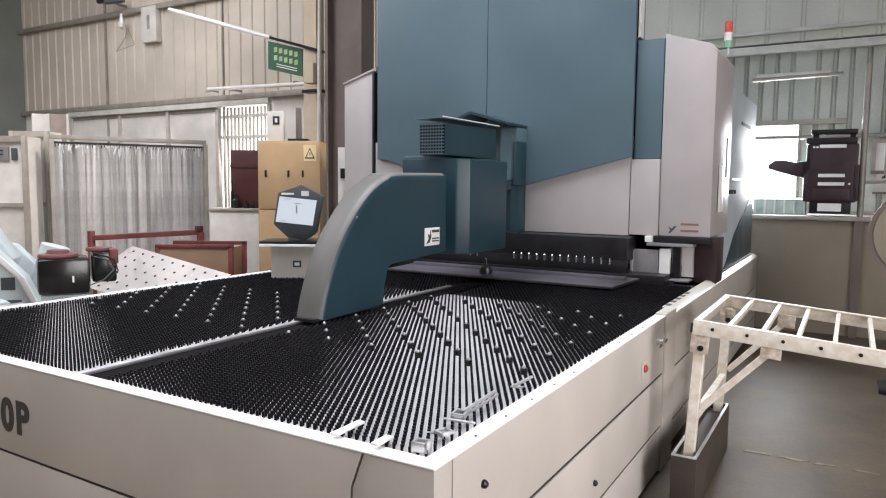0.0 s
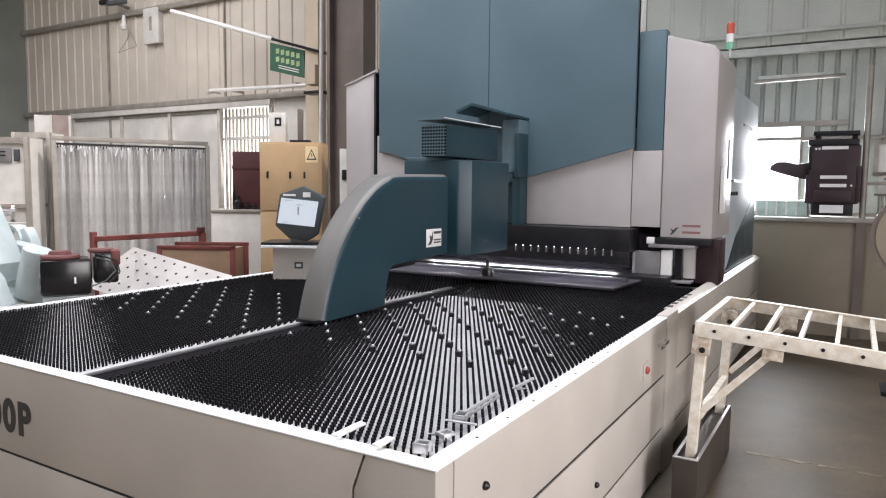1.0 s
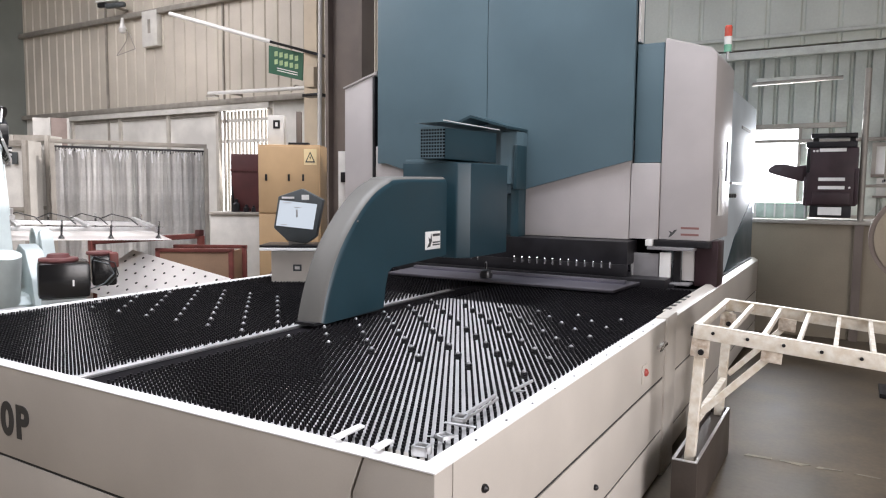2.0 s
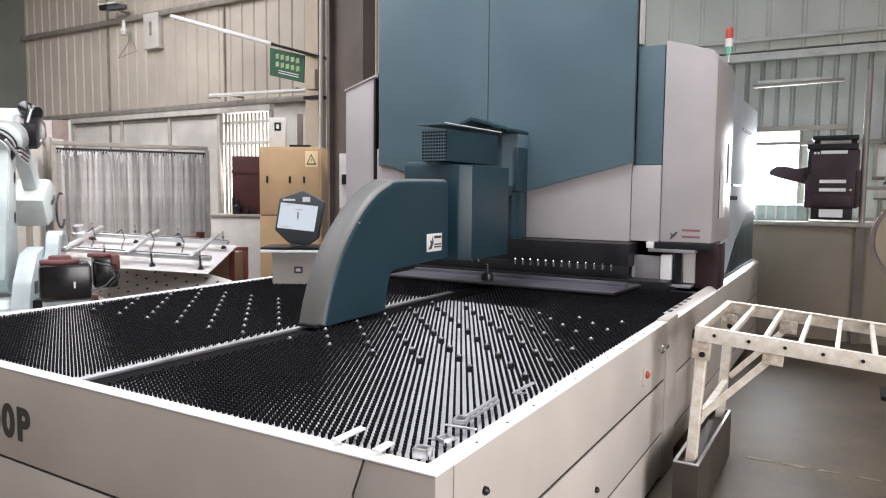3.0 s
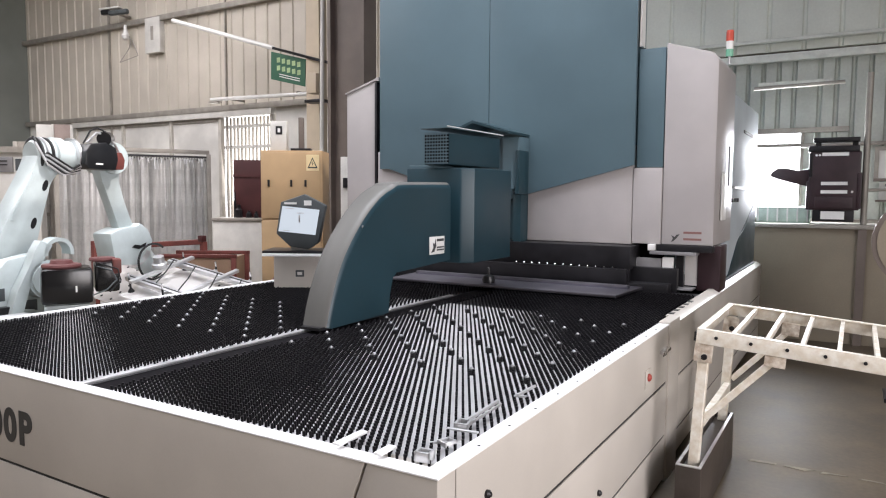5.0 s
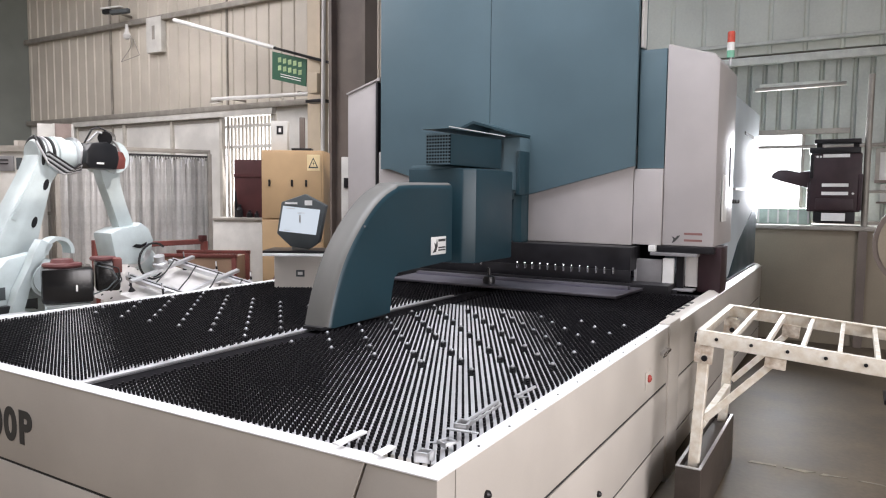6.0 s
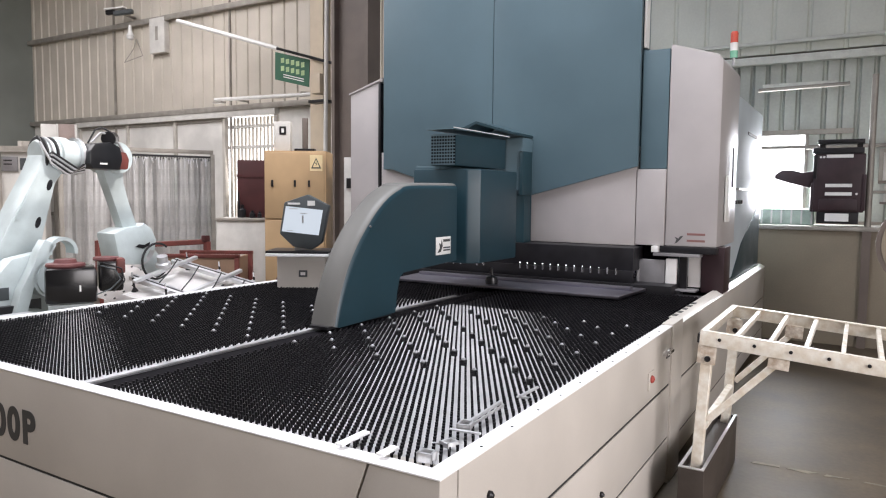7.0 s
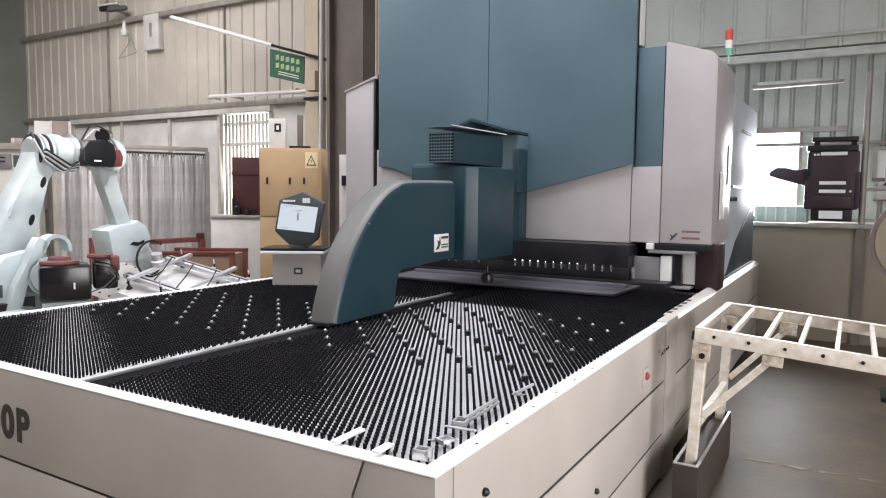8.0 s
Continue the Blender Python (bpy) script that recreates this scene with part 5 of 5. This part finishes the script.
def build_window_corner():
    m = thing("drilling_head", "dark purplish-brown machine head with pale slots", "machine", (-0.25, 9.6, 0))
    part("body", box((-0.27, 0, 1.60), (0.27, 0.35, 2.30), 0.02), HEAD, m)
    part("body_low", box((-0.3, 0.02, 1.60), (-0.2, 0.33, 1.95), 0.02), HEAD, m)
    part("cap", box((-0.29, -0.02, 2.30), (0.25, 0.37, 2.37), 0.01), DARK, m)
    part("cap", box((-0.24, 0.0, 2.42), (0.25, 0.3, 2.47), 0.01), DARK, m)
    part("post", box((-0.22, 0.1, 2.36), (-0.16, 0.25, 2.43)), DARK, m)
    part("post", box((0.17, 0.1, 2.36), (0.23, 0.25, 2.43)), DARK, m)
    part("snout", prism([(-0.27, 1.88), (-0.27, 2.10), (-0.40, 2.08), (-0.52, 2.11), (-0.63, 2.11), (-0.70, 2.06), (-0.71, 2.01), (-0.60, 1.97), (-0.46, 1.93)], "y", 0.08, 0.28, 0.015), HEAD, m)
    for z in (1.90, 1.80, 2.25):
        part("slot", box((-0.14, -0.005, z), (0.14, 0.0, z + 0.04)), STICKER, m)
    part("side_rib", box((0.24, -0.015, 1.62), (0.285, 0.36, 2.05), 0.008), HEAD, m)
    part("front_step", box((-0.2, -0.03, 1.62), (0.2, 0.0, 1.76), 0.01), HEAD, m)
    part("cheek_plate", box((-0.275, -0.012, 2.0), (-0.235, 0.36, 2.29), 0.006), DARK, m)
    for x in (-0.2, -0.165, 0.19):
        part("bolt", lathe([(0.014, 0), (0.014, 0.008), (0.0, 0.01)], 8), STICKER, m).matrix_basis = pose(x, 0.0, 2.26 if x < 0 else 1.82, 90, 0, 0)
    part("stand", box((-0.22, 0.03, 1.46), (0.22, 0.33, 1.6), 0.006), DARK, m)
    part("plate", box((-0.13, -0.004, 1.49), (0.12, 0.03, 1.585)), STICKER, m)
    t = thing("work_bench", "grey steel bench top on a tan cabinet base", "bench", (0, 9.5, 0))
    part("top", box((-1.12, 0, 1.38), (2.0, 0.9, 1.43), 0.008), PURLIN, t)
    part("base", box((-1.1, 0.05, 0), (1.95, 0.85, 1.38), 0.01), WALL_LOW, t)
    part("post", box((0.02, -0.01, 0), (0.11, 0.05, 1.38)), COLUMN, t)
    g = thing("glass_tray", "pale green ribbed plastic crate on the bench", "crate", (-0.82, 10.05, 1.43))
    part("body", box((-0.31, -0.15, 0), (0.31, 0.15, 0.2), 0.01), mat("pale_green_plastic", (0.55, 0.68, 0.60), 0.3), g)
    for k in range(6):
        part("rib", box((-0.30 + k * 0.115, -0.16, 0.01), (-0.28 + k * 0.115, -0.15, 0.19)), STICKER, g)
    p = thing("pole", "grey steel upright at the bench", "pole", (0.07, 9.75, 1.43))
    part("tube", rod((0, 0, 0), (0, 0, 1.8), 0.035), PURLIN, p)
    p = thing("pipe_rack", "grey pipes stored across the window wall", "pipe")
    for x0, x1, y, z, r in ((-0.65, 1.2, 10.2, 2.42, 0.025), (-1.26, -0.2, 10.3, 3.2, 0.025), (0.1, 1.5, 10.4, 1.85, 0.02)):
        part("pipe", rod((x0, y, z), (x1, y, z + 0.02), r), PURLIN, p)
    for x in (0.3, 0.9):
        part("hook", box((x, 10.2, 1.9), (x + 0.02, 10.9, 1.93)), DARK, p)
        part("hanger", box((x, 10.22, 1.9), (x + 0.02, 10.26, 3.25)), PURLIN, p)
    d = thing("round_guard", "dark round fan guard on a stand", "fan", (0.52, 7.1, 0))
    part("rim", rod((0, 0, 1.37), (0, 0.1, 1.37), 0.40, seg=36), COLUMN, d)
    part("ring", rod((0, -0.012, 1.37), (0, 0.0, 1.37), 0.36, seg=36), WALL_LOW, d)
    part("stand", box((-0.05, 0.02, 0), (0.05, 0.08, 1.0)), DARK, d)
    part("foot", box((-0.25, -0.15, 0), (0.25, 0.25, 0.04), 0.01), DARK, d)
    l = thing("floor_line", "worn yellowish paint line on the floor", "marking", kind="structure")
    rnd = random.Random(3)
    LINE_PAINT = mat("worn_floor_paint", (0.27, 0.235, 0.175), 0.7, dirt=0.2, scale=12)
    for k in range(14):
        x = -0.55 + k * 0.21
        part("paint_patch", prism([(x, 4.93 + rnd.uniform(-0.02, 0.02)), (x + rnd.uniform(0.12, 0.21), 4.935 + rnd.uniform(-0.02, 0.02)), (x + rnd.uniform(0.12, 0.2), 4.965), (x + 0.02, 4.965)], "z", 0.0005, 0.003), LINE_PAINT, l, smooth=0)


build_window_corner()


def build_lettering():
    """The model letters on the front skirt."""
    d = bpy.data.curves.new("model_letters", "FONT")
    d.body, d.size, d.extrude, d.offset = "2500P", 0.196, 0.001, 0.008
    d.space_character = 1.2
    tmp = bpy.data.objects.new("tmp", d)
    scene.collection.objects.link(tmp)
    me = bpy.data.meshes.new_from_object(tmp.evaluated_get(bpy.context.evaluated_depsgraph_get()))
    bpy.data.objects.remove(tmp)
    me.transform(Matrix.Diagonal((0.98, 1, 1, 1)))
    w = max(v.co.x for v in me.vertices)
    me.materials.clear()
    me.materials.append(PRINT)
    ob = new("model_letters", me)
    ob.parent = bpy.data.objects["bending_table"]
    ob.matrix_basis = pose(-2.947 - w, TY0 - 0.002, 0.678, 90, 0, 0)
    tagged(ob, "dark printed model letters")


build_lettering()


# ---- motion ----
def glide(rows, t):
    """Smooth value between rows of (seconds, value)."""
    if t <= rows[0][0]:
        return rows[0][1]
    for i in range(len(rows) - 1):
        (t0, a), (t1, b) = rows[i], rows[i + 1]
        if t <= t1:
            def slope(k):
                if k <= 0 or k >= len(rows) - 1:
                    return 0.0
                s0 = (rows[k][1] - rows[k - 1][1]) / (rows[k][0] - rows[k - 1][0])
                s1 = (rows[k + 1][1] - rows[k][1]) / (rows[k + 1][0] - rows[k][0])
                return 0.0 if s0 * s1 <= 0 else 2 * s0 * s1 / (s0 + s1)
            h = t1 - t0
            u = (t - t0) / h
            return (a * (2 * u ** 3 - 3 * u ** 2 + 1) + b * (3 * u ** 2 - 2 * u ** 3)
                    + slope(i) * h * (u ** 3 - 2 * u ** 2 + u) + slope(i + 1) * h * (u ** 3 - u ** 2))
    return rows[-1][1]


SWING = [(0.0, 196), (0.6, 180), (0.9, 166), (1.2, 153), (1.5, 144), (2.8, 113), (3.2, 96), (3.6, 71), (3.8, 65), (4.0, 62.5), (4.4, 60), (8.0, 60)]
LEAN_ARM = [(0.0, 24), (1.5, 16), (2.8, 2), (3.2, 8), (3.6, 14), (4.0, 17), (4.5, 19), (8.0, 19)]
RAISE = [(0.0, 12), (1.5, 18), (2.8, 24), (3.2, 18), (3.6, 13), (4.0, 9), (4.2, 5), (4.5, 0), (6.5, 0), (8.0, 0)]
GRIP_LIFT = [(0.0, 0.3), (1.5, 0.24), (2.8, 0.05), (3.6, 0.0), (3.9, 0.0), (4.1, -0.05), (4.3, -0.15), (4.5, -0.19), (8.0, -0.19)]
GRIP_YAW = [(0.0, 40), (1.0, 34), (1.3, 20), (1.6, 10), (2.2, -6), (2.8, -20), (3.0, -17), (3.5, -3), (4.0, 0), (8.0, 0)]
GRIP_DIP = [(0.0, -7), (2.8, -7), (3.0, -6), (3.3, -2), (3.5, 0), (8.0, 0)]
GRIP_ROLL = [(0.0, -14), (1.6, -13), (2.8, 0), (8.0, 0)]
GRIP_POSE = pose(-5.843, 4.34, 1.188, 14.6, 8.8, 3.6)


def motions():
    walk(RAM, [(0.0, pose(0, 0, 0)), (0.45, pose(0, 0, 0)), (0.6, pose(0, 0, 0.03)), (0.75, pose(0, 0, 0.07)), (0.9, pose(0, 0, 0.085)), (1.25, pose(0, 0, 0.085)),
               (1.5, pose(0, 0, 0.055)), (1.75, pose(0, 0, 0.015)), (2.0, pose(0, 0, 0)), (8.0, pose(0, 0, 0))])
    walk(BLADE, [(0.0, pose(0, 0, 0)), (3.5, pose(0, 0, 0)), (3.75, pose(0, 0, 0.07)), (3.9, pose(0, 0, 0.2)), (4.05, pose(0, 0, 0.24)), (4.7, pose(0, 0, 0.24)), (5.3, pose(0, 0, 0.05)), (5.6, pose(0, 0, 0)), (8.0, pose(0, 0, 0))])
    walk(MANIP, [(0.0, pose(0, -0.078, 0)), (1.5, pose(0, -0.075, 0)), (3.0, pose(0, -0.066, 0)), (4.0, pose(0, -0.057, 0)), (5.0, pose(0, -0.048, 0)), (6.0, pose(0, -0.034, 0)),
                 (6.5, pose(0, -0.03, 0)), (7.0, pose(0, -0.004, 0)), (7.5, pose(0, 0.008, 0)), (8.0, pose(0, 0.034, 0))])
    turret, low, fore, grip = [], [], [], []
    for k in range(81):
        t = k / 10
        a, lean, up = glide(SWING, t), glide(LEAN_ARM, t), glide(RAISE, t)
        spin = pose(0, 0, 0, 0, 0, a + RIGHT)
        turret.append((t, spin))
        low.append((t, spin @ pose(0.15, 0, 1.07, 0, lean, 0)))
        ex, ez = 0.15 + 1.02 * math.sin(radians(lean)), 1.07 + 1.02 * math.cos(radians(lean))
        fore.append((t, spin @ pose(ex, 0, ez, 0, -up, 0)))
        turn = Matrix.Translation((*AXIS, 0)) @ pose(0, 0, 0, 0, 0, a - 62.5) @ Matrix.Translation((-AXIS[0], -AXIS[1], 0))
        yaw = glide(GRIP_YAW, t)
        mount = GRIP_POSE @ Vector((0.06, 0, 0.2))
        swivel = Matrix.Translation(mount) @ pose(0, 0, 0, 0, 0, yaw) @ Matrix.Translation(-mount)
        grip.append((t, turn @ Matrix.Translation((0, 0, glide(GRIP_LIFT, t))) @ swivel @ GRIP_POSE @ pose(0, 0, 0, glide(GRIP_ROLL, t), glide(GRIP_DIP, t), 0)))
    walk(TURRET, turret)
    walk(LOWER, low)
    walk(FORE, fore)
    walk(GRIP, grip)
    walk(CARRIED, grip)


motions()
